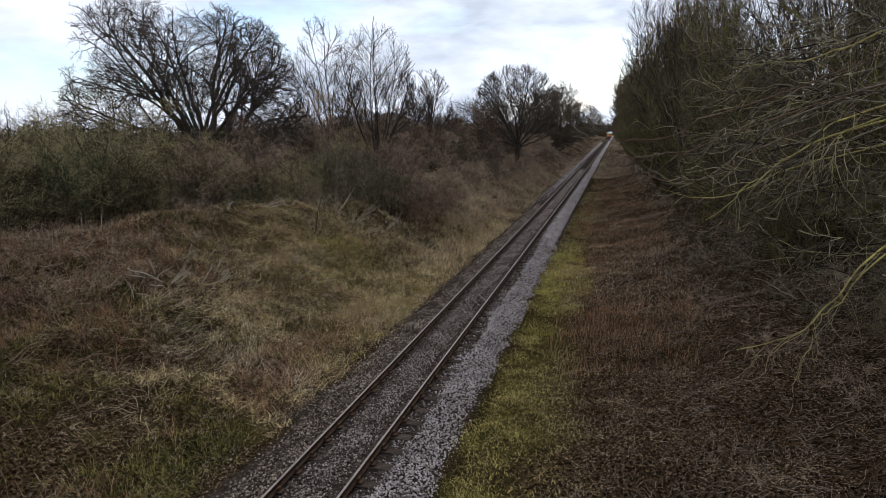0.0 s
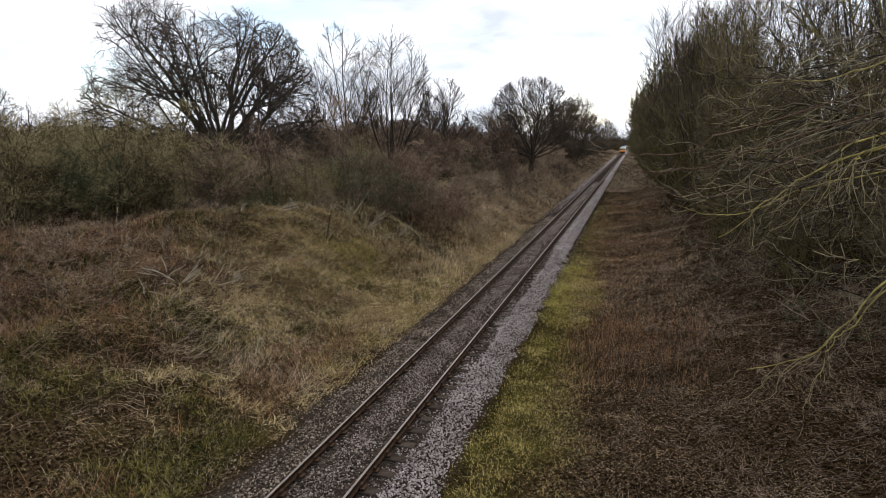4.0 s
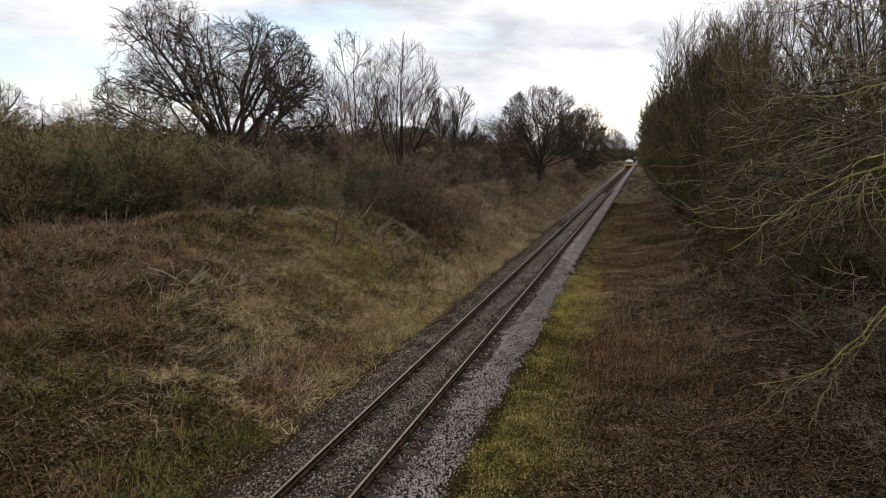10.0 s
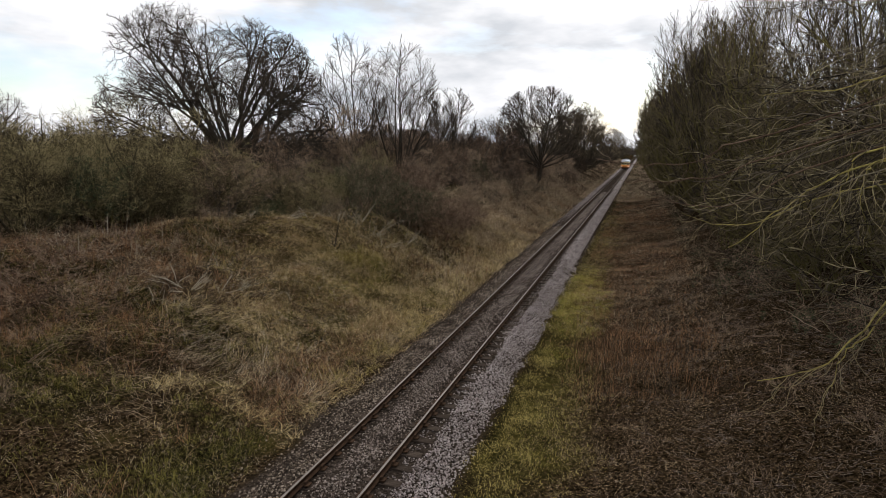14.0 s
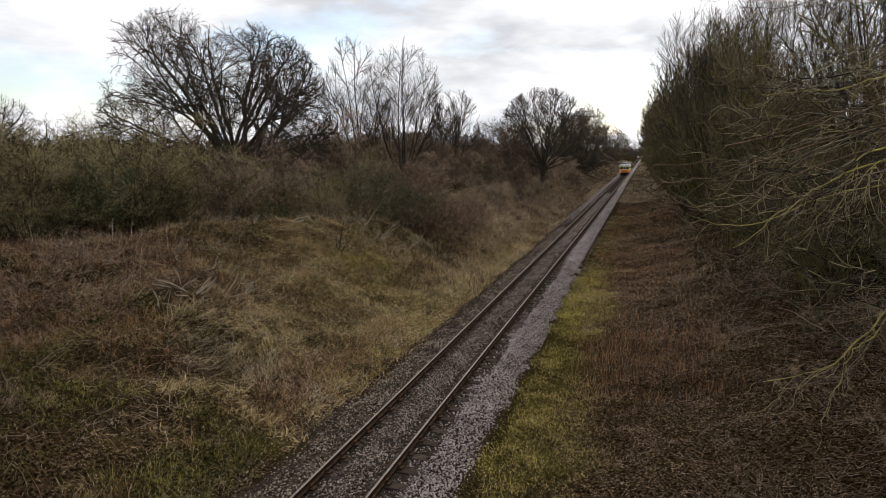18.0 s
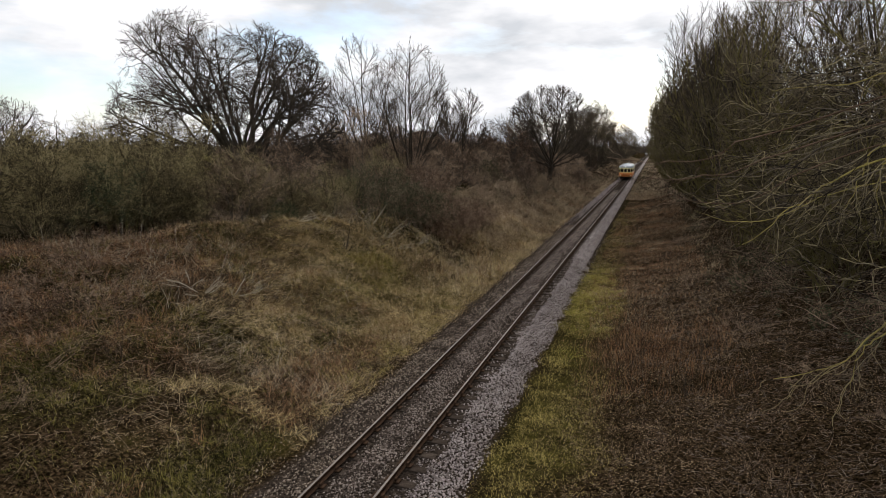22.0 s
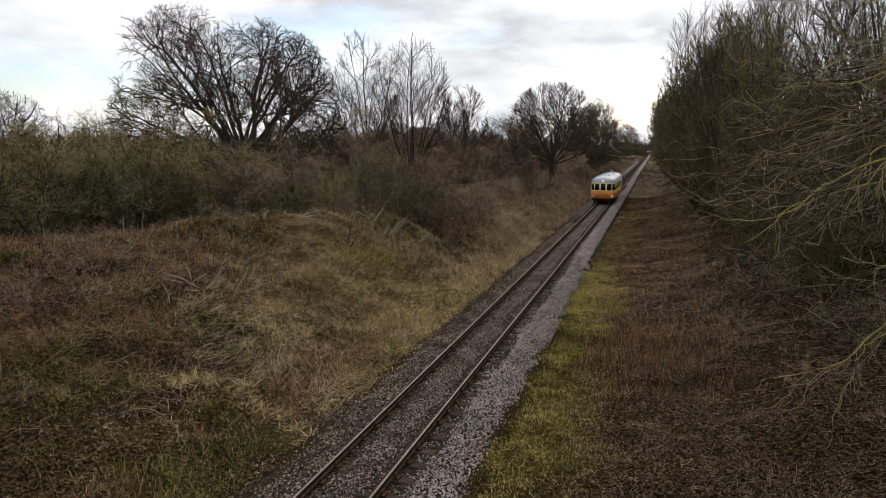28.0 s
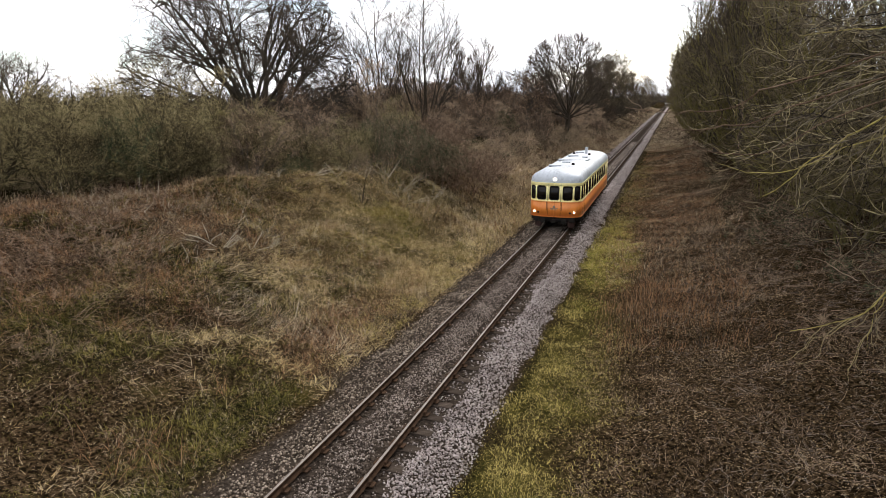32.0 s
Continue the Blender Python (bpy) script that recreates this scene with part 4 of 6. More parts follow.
# wood_a and wood_b copies below y = 11 stand unseen, added for shade
copies(wood_a, [(16.5, 18, 1.0), (15.0, 13.4, 0.9), (13.0, 57, 1.05), (13.6, 64, 1.05), (12.6, 76, 1.05), (11.7, 61, 1.0), (11.3, 72, 1.0), (11.0, 84, 1.0), (13.4, 3.0, 0.8), (15.5, 10.5), (13.0, -4, 0.9), (16.2, 27, 1.1), (15.4, 38, 1.1), (13.2, 68), (12.8, 84), (12.2, 100), (18.5, 36), (21, 48), (19, 72), (25, 58), (24, 34)], rng)
copies(wood_b, [(13.6, 6.6), (15.4, 1.5), (14.2, -8), (15.2, 26), (14.6, 57), (14.0, 76), (13.6, 94), (18.6, 22), (22, 31), (16.4, 42), (18.5, 60), (19.5, 16), (14.5, 48), (15.4, 66, 1.3), (15.2, 74, 1.3), (15, 83, 1.3), (14.8, 92, 1.3), (14.6, 102, 1.3), (25, 24), (14.8, 50, 1.2), (14.6, 43, 1.1)], rng)
copies(wood_c, [(11.5, 57, 0.93), (10.9, 66, 0.93), (10.7, 75, 0.95), (10.4, 86, 0.97), (10.4, 96, 1.0), (18.5, 24, 0.85), (21, 30), (16.8, 37, 0.9), (17.6, 30, 0.85), (13.8, 92), (15.2, 76), (21.5, 38), (25, 27), (24, 46), (16.2, 52), (13.6, 108)], rng)
copies(wood_d, [(9.4, 104, 0.95), (9.2, 112, 0.95), (9.8, 128), (9.6, 140), (10.2, 152), (9.6, 168), (9.6, 185), (9.4, 205), (9.4, 228), (9.4, 255), (9.2, 285), (9.2, 325), (9.2, 375), (9.2, 440), (9.2, 510), (17, 112), (17, 135), (10.4, 82, 0.9), (10.2, 93, 0.9), (9.4, 116, 0.9), (11.6, 62, 1.0), (11.2, 73, 1.0), (9.8, 98, 1.0), (9.0, 122, 1.05), (8.8, 136, 1.05), (8.8, 148, 1.1), (8.8, 160, 1.1), (8.8, 178, 1.1)], rng, 0.95, 1.1)
# hazels at y 10 to 13 are added as undergrowth and for shade
copies(hazel, [(12.2, 33, 0.75), (14.8, 20.5, 0.9), (11.5, 41, 0.75), (13.6, 31.5, 0.95), (12.6, 49, 0.7), (12.4, 60, 0.75), (12.2, 71, 0.75), (11.9, 83, 0.8), (11.7, 97, 0.85), (11.5, 112, 0.9), (11.4, 130, 0.9), (16.6, 36, 1.0), (17, 25, 1.0), (17, 47, 1.0), (15, 62, 1.0), (19, 28, 1.0), (12.7, 12.6, 0.7), (12.2, 10.2, 0.6), (12.8, 15.5, 0.7), (17.8, 17.5, 0.9), (21, 24, 1.0), (20, 40, 1.0)], rng)

# the hedge on the west bank
hedge = "hedge on the west bank"
thorn_a = thorn_bush("hawthorn_bush", 41, 5.2, 3.2, 16, "bare brown hawthorn bush with dark lichened stems", BARK_STEM, TWIG_THORN, per=(9, 8, 5), radius=0.06, twig_r=0.0066, twig_len=0.36, at=stand(-20.0, 20.3, 0.3), group=hedge)
thorn_b = thorn_bush("hawthorn_bush", 43, 4.9, 3.0, 14, "bare tangled hawthorn bush, olive and brown", BARK_STEM, TWIG_THORN, per=(9, 8, 5), radius=0.065, twig_r=0.0062, twig_len=0.38, crook=0.2, at=stand(-17.4, 24.6, 0.8), group=hedge)
thorn_c = thorn_bush("elder_bush", 45, 4.4, 2.5, 14, "bare reddish-brown bush with upright stems", BARK_ASH, TWIG_SCRUB, per=(8, 6, 3), radius=0.035, twig_r=0.0065, twig_len=0.4, lift=0.02, at=stand(-15.6, 28.2, 1.3), group=hedge, foot=0.3)
scrub = thorn_bush("scrub_bush", 46, 5.0, 3.0, 12, "bare brown scrub bush behind the hedge", BARK_ASH, TWIG_SCRUB, per=(8, 5, 3), radius=0.035, twig_r=0.012, twig_len=0.6, lift=0.0, at=stand(-14.0, 62, 1.3), group="scrub behind the hedge")
ivy = bush("ivy_bush", 47, 3.6, 2.0, 7, "dark green ivy-covered bush in the hedge", BARK_MOSS, TWIG_THORN, goals=500, leaves=7000, at=stand(-18.4, 23.0, 1.3), group=hedge)
rng = np.random.default_rng(79)
copies(thorn_a, [(-17.6, 27.6, 0.95), (-16.6, 30.2, 0.85), (-25, 21, 1.0), (-22.8, 25.4, 1.05), (-14.4, 37, 0.75), (-14.8, 46, 0.75), (-29.5, 24.5, 1.0), (-23, 16.2, 0.95), (-23.5, 29, 1.15), (-27.5, 28.5, 1.15), (-20.5, 31.5, 1.05), (-25.5, 31.5, 1.2)], rng)
copies(thorn_b, [(-19.4, 25.4, 1.05), (-13.2, 33.2, 0.62), (-21.4, 22.4, 1.0), (-22, 18.4, 0.95), (-15.6, 33.2, 0.75), (-13.8, 42, 0.7), (-16.6, 50, 0.75), (-31.5, 26.5, 1), (-27, 17.5, 1.0)], rng)
copies(ivy, [(-13.4, 38.8, 0.75), (-21, 24.4, 0.8), (-11.8, 68, 0.8), (-14.4, 30.6, 0.6)], rng)
copies(thorn_c, [(-8.2, 52, 0.5), (-7.6, 58, 0.55), (-8.4, 63, 0.6), (-7.2, 69, 0.5), (-8.8, 73, 0.7), (-7.4, 79, 0.6), (-6.8, 87, 0.55), (-7.4, 95, 0.65), (-6.6, 103, 0.6), (-9.6, 56, 0.7), (-10, 66, 0.75), (-9.8, 78, 0.75), (-6.4, 112, 0.6), (-6.6, 122, 0.7), (-13.0, 34.2, 0.72), (-13.2, 48, 0.85), (-17, 39, 0.7), (-22.4, 33, 0.9), (-22, 37, 1.0), (-30.5, 33, 1.0), (-19.5, 35.5, 0.95), (-20.5, 41, 1.05)], rng)
spots = [(-10.8, 86, 0.8), (-10, 98, 0.8), (-9.6, 106, 0.95), (-9.2, 116, 0.95), (-8.8, 126, 0.95), (-8.4, 138, 0.95), (-13.4, 56, 0.8), (-12.8, 66, 0.8), (-12.2, 74, 0.8)]
for k in range(26):
    spots.append((rng.uniform(-36, -12.6), rng.uniform(56, 112), rng.uniform(1.2, 1.7)))
for k in range(38):
    px, py = rng.uniform(-40, -13.4), 42 + 75 * rng.uniform(0, 1)
    if py > 56 or px > -22:
        spots.append((px, py, rng.uniform(0.75, 1.1)))
copies(scrub, spots, rng)

# bramble mounds on the banks
bramble = shrub("bramble_thicket", 51, 1.7, 2.2, 50, "dense dark reddish bramble thicket with a few leaves", TWIG_RED, TWIG_RED, per=(6, 6), lift=-0.10, wander=0.25, radius=0.012, twig_r=0.006, lean=1.2, leaves=1500,
                at=stand(-8.6, 40.0, 0.2), group="brambles on the banks", foot=0.5)
mound = bush("bramble_mound", 55, 3.0, 3.3, 26, "big rounded mound of dark brown brambles", TWIG_DARK, TWIG_DARK, goals=1900, tip=0.006, per=3, twig_len=0.4, twig_r=0.0062, radius=0.02, at=stand(-7.4, 39.0, 0.2, sink=0.4), group="brambles on the banks", foot=0.7, bias=2.6)
green_mound = bush("ivy_mound", 56, 3.2, 2.6, 16, "rounded mound of brambles and dark green ivy", TWIG_DARK, TWIG_DARK, goals=900, tip=0.006, per=2, twig_len=0.4, twig_r=0.006, radius=0.02, leaves=7000, at=stand(-9.9, 36.4, 0.2, sink=0.4), group="brambles on the banks", foot=0.7)
dry = shrub("dry_thicket", 53, 1.1, 1.7, 44, "low thicket of dead brown bramble and weed stems", TWIG_RED, TWIG_RED, per=(5, 6), lift=-0.05, wander=0.25, radius=0.008, twig_r=0.005, lean=1.2,
            at=stand(-15.2, 17.5, 0.2), group="brambles on the banks", foot=0.55)
copies(mound, [(-6.8, 42.4, 0.8), (-10.6, 41.5, 1.0)], np.random.default_rng(81))
copies(green_mound, [(-8.4, 37.2, 0.85), (-11.8, 38.6, 1.0)], np.random.default_rng(82))
rng = np.random.default_rng(80)
copies(bramble, [(-10.4, 37, 1.0), (-7.4, 43.5, 0.8), (-10.2, 46, 1.1), (-9.4, 52, 1.0), (-9.2, 60, 1.0), (-9.0, 70, 1.1), (-8.2, 78, 0.9), (-7.4, 104, 0.9), (-7, 118, 1.0), (-11.6, 33.5, 0.7), (-6.6, 134, 0.9), (10.4, 52, 0.7), (10.4, 64, 0.7), (10.8, 40, 0.8), (11.6, 30, 0.9), (13.2, 22, 0.9), (10.2, 80, 0.7), (10.0, 98, 0.8), (15, 17, 0.9), (12.4, 34, 0.9), (9.6, 112, 0.9)], rng)
copies(dry, [(-16.6, 17.4, 1.0), (-14.4, 16.4, 0.9), (-14.2, 13.8, 0.9), (-12.4, 16.2, 0.8), (-17.6, 13.4, 1.0), (-11.0, 15.4, 0.7), (-17.2, 15.5), (-13.4, 15.0, 0.9), (-15.8, 20.2, 0.9), (-13.6, 21.5, 0.7), (-12.6, 18.0, 0.6), (-11.6, 13.6, 0.7), (-13.2, 12.4, 0.9), (-7.6, 47, 0.8), (-7.2, 55, 0.9),
             (-6.8, 64, 0.9), (-6.8, 73, 0.9), (-7, 84, 0.9), (-6.6, 96, 0.9), (-8.4, 50, 0.9), (-8.6, 58, 1.0), (-8.6, 67, 1.0), (-8, 75, 1.0), (-6.2, 80, 0.8), (-6.2, 90, 0.8), (-6, 105, 0.9), (-6, 115, 0.9), (-9.2, 10.4, 0.6), (-15.6, 13, 1.0), (8.6, 34, 0.6), (9.4, 24, 0.6), (10.6, 18.5, 0.6), (7.4, 42, 0.6), (8.4, 47, 0.7), (7.0, 56, 0.6), (11.6, 15, 0.6)], rng)


# ---- grass, weeds and litter ----
def blades(name, rng, x, y, length, width, mat, label, lean=0.8, sag=0.5, heading=None, category="grass", z0=-0.02):
    """Bent blades or stalks standing on the ground."""
    n = len(x)
    O = np.stack([x, y, gz(x, y) + z0], -1)
    a = rng.uniform(0, 2 * np.pi, n) if heading is None else heading
    h = np.stack([np.cos(a), np.sin(a), np.zeros(n)], -1)
    q = np.stack([-np.sin(a), np.cos(a), np.zeros(n)], -1)
    tilt = np.clip(np.abs(rng.normal(lean, 0.35, n)), 0, 1.5)[:, None]
    L = (length * rng.uniform(0.45, 1.3, n))[:, None]
    up = np.array([0, 0, 1.0])
    M = O + (h * np.sin(tilt) + up * np.cos(tilt)) * L * 0.5
    t2 = np.clip(tilt + sag * rng.uniform(0.3, 1.4, (n, 1)), 0, 1.75)
    T = M + (h * np.sin(t2) + up * np.cos(t2)) * L * 0.5
    w = (width * rng.uniform(0.6, 1.3, n))[:, None] * q
    V = np.stack([O - w / 2, O + w / 2, M + w * 0.4, M - w * 0.4, T], 1).reshape(-1, 3)
    i = 5 * np.arange(n)[:, None]
    return tagged(new(name, raw_mesh(name, V, np.concatenate([i + [[0, 1, 2]], i + [[0, 2, 3]], i + [[3, 2, 4]]]), mat)), label, category, kind="stuff")


def tussocks(rng, clumps, per, xa, xb, ya, yb, chance, size, power=1.3):
    """Blade feet in clumps, each leaning away from its clump's middle."""
    cx, cy = scatter(rng, clumps, xa, xb, ya, yb, chance, power)
    n = len(cx)
    r, a = np.abs(rng.normal(0, size, (n, per))), rng.uniform(0, 2 * np.pi, (n, per))
    comb = (vnoise(cx, cy, 2.2, 55) * 3.0)[:, None]
    return (cx[:, None] + r * np.cos(a)).ravel(), (cy[:, None] + r * np.sin(a)).ravel(), (a + 0.8 * np.sin(comb - a) + rng.normal(0, 0.4, (n, per))).ravel()


def scatter(rng, n, xa, xb, ya, yb, chance, power=1.0):
    x, y = rng.uniform(xa, xb, n), ya + (yb - ya) * rng.uniform(0, 1, n) ** power
    k = rng.uniform(0, 1, n) < chance(x, y)
    return x[k], y[k]


rng = np.random.default_rng(91)
bank = lambda x, y: step(-0.85, 0.5, toe_x(y) + 0.45 * step(13, 26, y) - x + 0.3 * vnoise(x, y, 0.9, 59))
reddish = lambda x, y: np.clip(step(-8.5, -13.0, x + 1.5 * vnoise(x, y, 3.0, 56)) * (1 - step(20, 27, y)), 0, 1)
x, y, a = tussocks(rng, 12500, 30, -19, -2.1, 6, 56, lambda x, y: bank(x, y) * (0.25 + 0.75 * step(-0.4, 0.4, vnoise(x, y, 2.0, 41))) * (1 - 0.75 * reddish(x, y)) * (0.13 + 0.87 * step(13, 22, y - 0.3 * (x + 5))) * (0.35 + 0.65 * step(-0.35, 0.25, vnoise(x, y, 0.9, 66))) * (1 - 0.8 * mossiness(x, y)), 0.13, 1.05)
blades("dead_grass", rng, x, y, 0.34 + 0.22 * step(10, 22, y), 0.0100, STRAW, "long matted straw-coloured dead grass", 1.36, 0.28, heading=a + rng.normal(0, 0.6, len(x)))
x, y, a = tussocks(rng, 5200, 22, -11, -2.2, 13, 50, lambda x, y: bank(x, y) * step(-0.2, 0.8, vnoise(x, y, 1.4, 62) + step(15, 26, y) - 0.6 * step(-6, -10.5, x)), 0.16, 1.0)
blades("tawny_grass", rng, x, y, 0.42, 0.013, PALE_STRAW, "pale tawny dead grass on the lower bank", 1.36, 0.25, heading=a + rng.normal(0, 0.6, len(x)))
x, y, a = tussocks(rng, 8500, 22, -17, -2.2, 6, 46, lambda x, y: bank(x, y) * lushness(x, y), 0.12)
blades("green_grass", rng, x, y, 0.26, 0.009, GREEN_GRASS, "short dull green winter grass tussocks", 0.75, 0.6, heading=a)
x, y = scatter(rng, 60000, -13, -2.3, 6, 17, lambda x, y: bank(x, y) * (1 - step(11, 17, y)) * (0.12 + 0.88 * step(-0.1, 0.5, vnoise(x, y, 1.1, 61) + 0.4 * vnoise(x, y, 0.4, 63))), 1.0)
blades("low_grass", rng, x, y, 0.17, 0.0075, LOW_GRASS, "low dark green grass and herbs on the bank", 0.8, 0.5)
x, y, a = tussocks(rng, 7500, 16, -19, -3.2, 6, 56, lambda x, y: bank(x, y) * np.clip(0.9 * reddish(x, y) + 0.5 * step(0.1, 0.6, vnoise(x, y, 3.0, 44)) + 0.9 * np.exp(-((x + 4.4) / 1.2) ** 2 - ((y - 17.0) / 2.2) ** 2), 0, 1), 0.2)
blades("dead_weeds", rng, x, y, 0.75, 0.0075, RUST_STEM, "tangle of dead brown weed stalks", 0.95, 0.5, category="weeds")
x, y = scatter(rng, 200000, 2.2, 5.8, 6, 75, lambda x, y: np.clip(0.85 * lushness(x, y) + mossiness(x, y), 0, 1) * (0.3 + 0.7 * step(-0.2, 0.35, vnoise(x, y, 0.5, 57) + 0.5 * vnoise(x, y, 1.3, 58))), 1.5)
blades("verge_grass", rng, x, y, 0.12, 0.010, VERGE, "short yellowish green grass beside the ballast", 0.8, 0.6)
x, y = scatter(rng, 80000, -11, -5.4, 23, 32, lambda x, y: mossiness(x, y), 1.0)
blades("yellow_tuft_grass", rng, x, y, 0.22, 0.012, MOSS_GRASS, "yellow-green grass tufts on the mound", 0.9, 0.6)
x, y = scatter(rng, 60000, 2.3, 5.2, 22, 46, lambda x, y: mossiness(x, y), 1.0)
blades("mossy_verge_grass", rng, x, y, 0.11, 0.014, MOSS_GRASS, "bright yellow-green mossy grass beside the ballast", 0.9, 0.6)
x, y = scatter(rng, 44000, -7.5, -2.1, 30, 140, lambda x, y: bank(x, y), 1.0)
blades("far_bank_grass", rng, x, y, 0.55, 0.017, DULL_STRAW, "pale brown dead grass and stalks on the far bank", 0.85, 0.5)
x, y = scatter(rng, 16000, -8.5, -2.4, 30, 110, lambda x, y: bank(x, y) * step(-0.3, 0.4, vnoise(x, y, 3.0, 71)), 1.0)
blades("far_bank_weeds", rng, x, y, 0.6, 0.016, RUST_STEM, "rust-brown dead weeds on the far bank", 0.6, 0.5, category="weeds")
weedy = lambda x, y: np.clip(0.6 * np.exp(-((x - 5.6) / 1.2) ** 2 - ((y - 25.5) / 3.2) ** 2) + 0.5 * np.exp(-((x - 4.9) / 0.8) ** 2 - ((y - 19.4) / 1.6) ** 2) + 0.5 * np.exp(-((x - 8.4) / 0.9) ** 2 - ((y - 19.1) / 1.0) ** 2) + 0.5 * step(0.1, 0.7, vnoise(x, y, 3.2, 46) + 0.4 * vnoise(x, y, 1.0, 47)), 0, 1) * step(3.3, 4.2, x) * (1 - step(8, 10, x)) * step(12, 17, y)
x, y = scatter(rng, 60000, 3.2, 10, 12, 70, weedy, 1.2)
blades("rusty_weeds", rng, x, y, 0.42, 0.0085, RUST_STEM, "patches of upright rusty-brown dead weed stems", 0.18, 0.3, category="weeds")
x, y = scatter(rng, 16000, -10.5, -3.6, 43, 95, lambda x, y: step(-0.3, 0.4, vnoise(x, y, 2.6, 63)), 1.0)
blades("pale_stalks", rng, x, y, 0.95, 0.011, DULL_STRAW, "tall pale dead stalks on the bank", 0.3, 0.35, category="weeds")
x, y = scatter(rng, 10000, -5.2, -2.2, 32, 75, bank, 1.0)
blades("toe_grass", rng, x, y, 0.4, 0.016, STRAW, "tan dead grass at the foot of the bank", 0.9, 0.5)
x, y = scatter(rng, 95000, 2.2, 10, 26, 140, lambda x, y: step(2.3, 2.6, x) * (0.5 + 0.5 * step(3.2, 4, x)) * (0.4 + 0.6 * step(-0.2, 0.5, vnoise(x, y, 2.2, 48))), 1.0)
blades("verge_straw", rng, x, y, 0.30, 0.016, DULL_STRAW, "dull brown dead grass on the east verge", 1.2, 0.4)
x, y = scatter(rng, 50000, 2.8, 9, 22, 110, lambda x, y: 0.25 + 0.75 * step(-0.2, 0.5, vnoise(x, y, 2.8, 69)), 1.0)
blades("verge_weeds", rng, x, y, 0.32, 0.014, RUST_STEM, "low rust-brown dead weeds on the east verge", 0.9, 0.5, category="weeds")
x, y = scatter(rng, 270000, 2.9, 16, 4, 60, lambda x, y: step(3.0, 4.6, x + 0.6 * vnoise(x, y, 1.5, 49)) * (0.55 + 0.45 * step(-0.3, 0.3, vnoise(x, y, 0.7, 58))), 1.6)
O = np.stack([x, y, gz(x, y) + 0.015], -1)
V, F = blades_at(rng, O, 0.055, 0.038)
V[:, 2] = np.repeat(O[:, 2], 4) + (V[:, 2] - np.repeat(O[:, 2], 4)) * 0.4
tagged(new("leaf_litter", raw_mesh("leaf_litter", V, F, LITTER)), "fallen brown and pale leaves under the trees", "leaf litter", kind="stuff")
x, y, a = tussocks(rng, 2600, 12, 4.0, 15, 7, 50, lambda x, y: step(4.0, 6, x), 0.2)
blades("twig_litter", rng, x, y, 0.32, 0.006, TWIG_RED, "fallen twigs and dead stalks under the trees", 1.15, 0.3, category="twigs", heading=a)
x, y, a = tussocks(rng, 420, 9, -18, -4, 15, 40, lambda x, y: np.clip(0.15 + np.exp(-((x + 12) ** 2 + (y - 19.5) ** 2) / 12) + np.exp(-((x + 10) ** 2 + (y - 33) ** 2) / 8) + 0.5 * np.exp(-((x + 16) ** 2 + (y - 18) ** 2) / 8), 0, 1), 0.5, 1.0)
blades("bleached_stalks", rng, x, y, 1.25, 0.011, PALE_STEM, "long bleached stalks fallen across the grass", 1.3, 0.15, category="dead stems", heading=a)
x, y = scatter(rng, 16000, -18, -2.8, 15, 42, lambda x, y: bank(x, y) * (0.15 + 0.85 * step(0.0, 0.5, vnoise(x, y, 1.8, 64))), 1.1)
blades("matted_stalks", rng, x, y, 0.8, 0.009, DULL_STRAW, "grey-brown dead stalks lying matted on the bank", 1.4, 0.1, category="dead stems", heading=vnoise(x, y, 2.4, 65) * 3.0 + rng.normal(0, 0.5, len(x)), z0=0.07)
x, y, a = tussocks(rng, 2600, 16, -27, -14, 12, 36, lambda x, y: step(0.8, -0.6, x - crest_x(y)), 0.2)
blades("hedge_foot_grass", rng, x, y, 0.5, 0.010, DULL_STRAW, "pale dead grass along the foot of the hedge", 0.7, 0.6, heading=a)
x, y = scatter(rng, 14000, -7, -2.6, 12.5, 23, lambda x, y: np.exp(-((x + 4.2) / 0.9) ** 2 - ((y - 17.6) / 2.0) ** 2) + 0.7 * np.exp(-((x + 3.4) / 0.6) ** 2 - ((y - 14.2) / 1.0) ** 2), 1.0)
blades("rusty_grass", rng, x, y, 0.4, 0.008, RUST_STEM, "patch of rust-brown dead grass near the line", 1.0, 0.5, heading=None)
x, y = scatter(rng, 30000, -4.8, -2.4, 17, 44, lambda x, y: bank(x, y) * step(-4.6, -3.4, x) * (0.2 + 0.8 * step(-0.2, 0.4, vnoise(x, y, 1.1, 67))), 1.1)
blades("toe_green_grass", rng, x, y, 0.28, 0.010, VERGE, "yellowish grass along the foot of the bank", 1.0, 0.5)
x, y = scatter(rng, 150000, -16, -2.3, 6.5, 30, lambda x, y: bank(x, y) * (0.3 + 0.7 * step(-0.3, 0.35, vnoise(x, y, 0.7, 85))) * (0.7 + 0.3 * step(11, 18, y)), 1.25)
blades("thatch", rng, x, y, 0.17, 0.0085, DULL_STRAW, "short tangled thatch of dead grass and stems", 1.2, 0.6, category="grass")
x, y = scatter(rng, 9000, -14.5, -10.4, 22.5, 28.5, lambda x, y: np.exp(-((x + 12.4) / 1.4) ** 2 - ((y - 25.1) / 1.6) ** 2), 1.0)
blades("crest_grass", rng, x, y, 0.24, 0.010, GREEN_GRASS, "green grass on the crest before the hedge", 0.8, 0.6)
knoll = lambda x, y: np.clip(np.exp(-((x + 8.0) / 3.6) ** 2 - ((y - 27.5) / 5.5) ** 2) * (0.35 + 0.65 * step(-0.3, 0.35, vnoise(x, y, 1.1, 86))), 0, 1)
x, y = scatter(rng, 100000, -14, -3.2, 18, 38, knoll, 1.0)
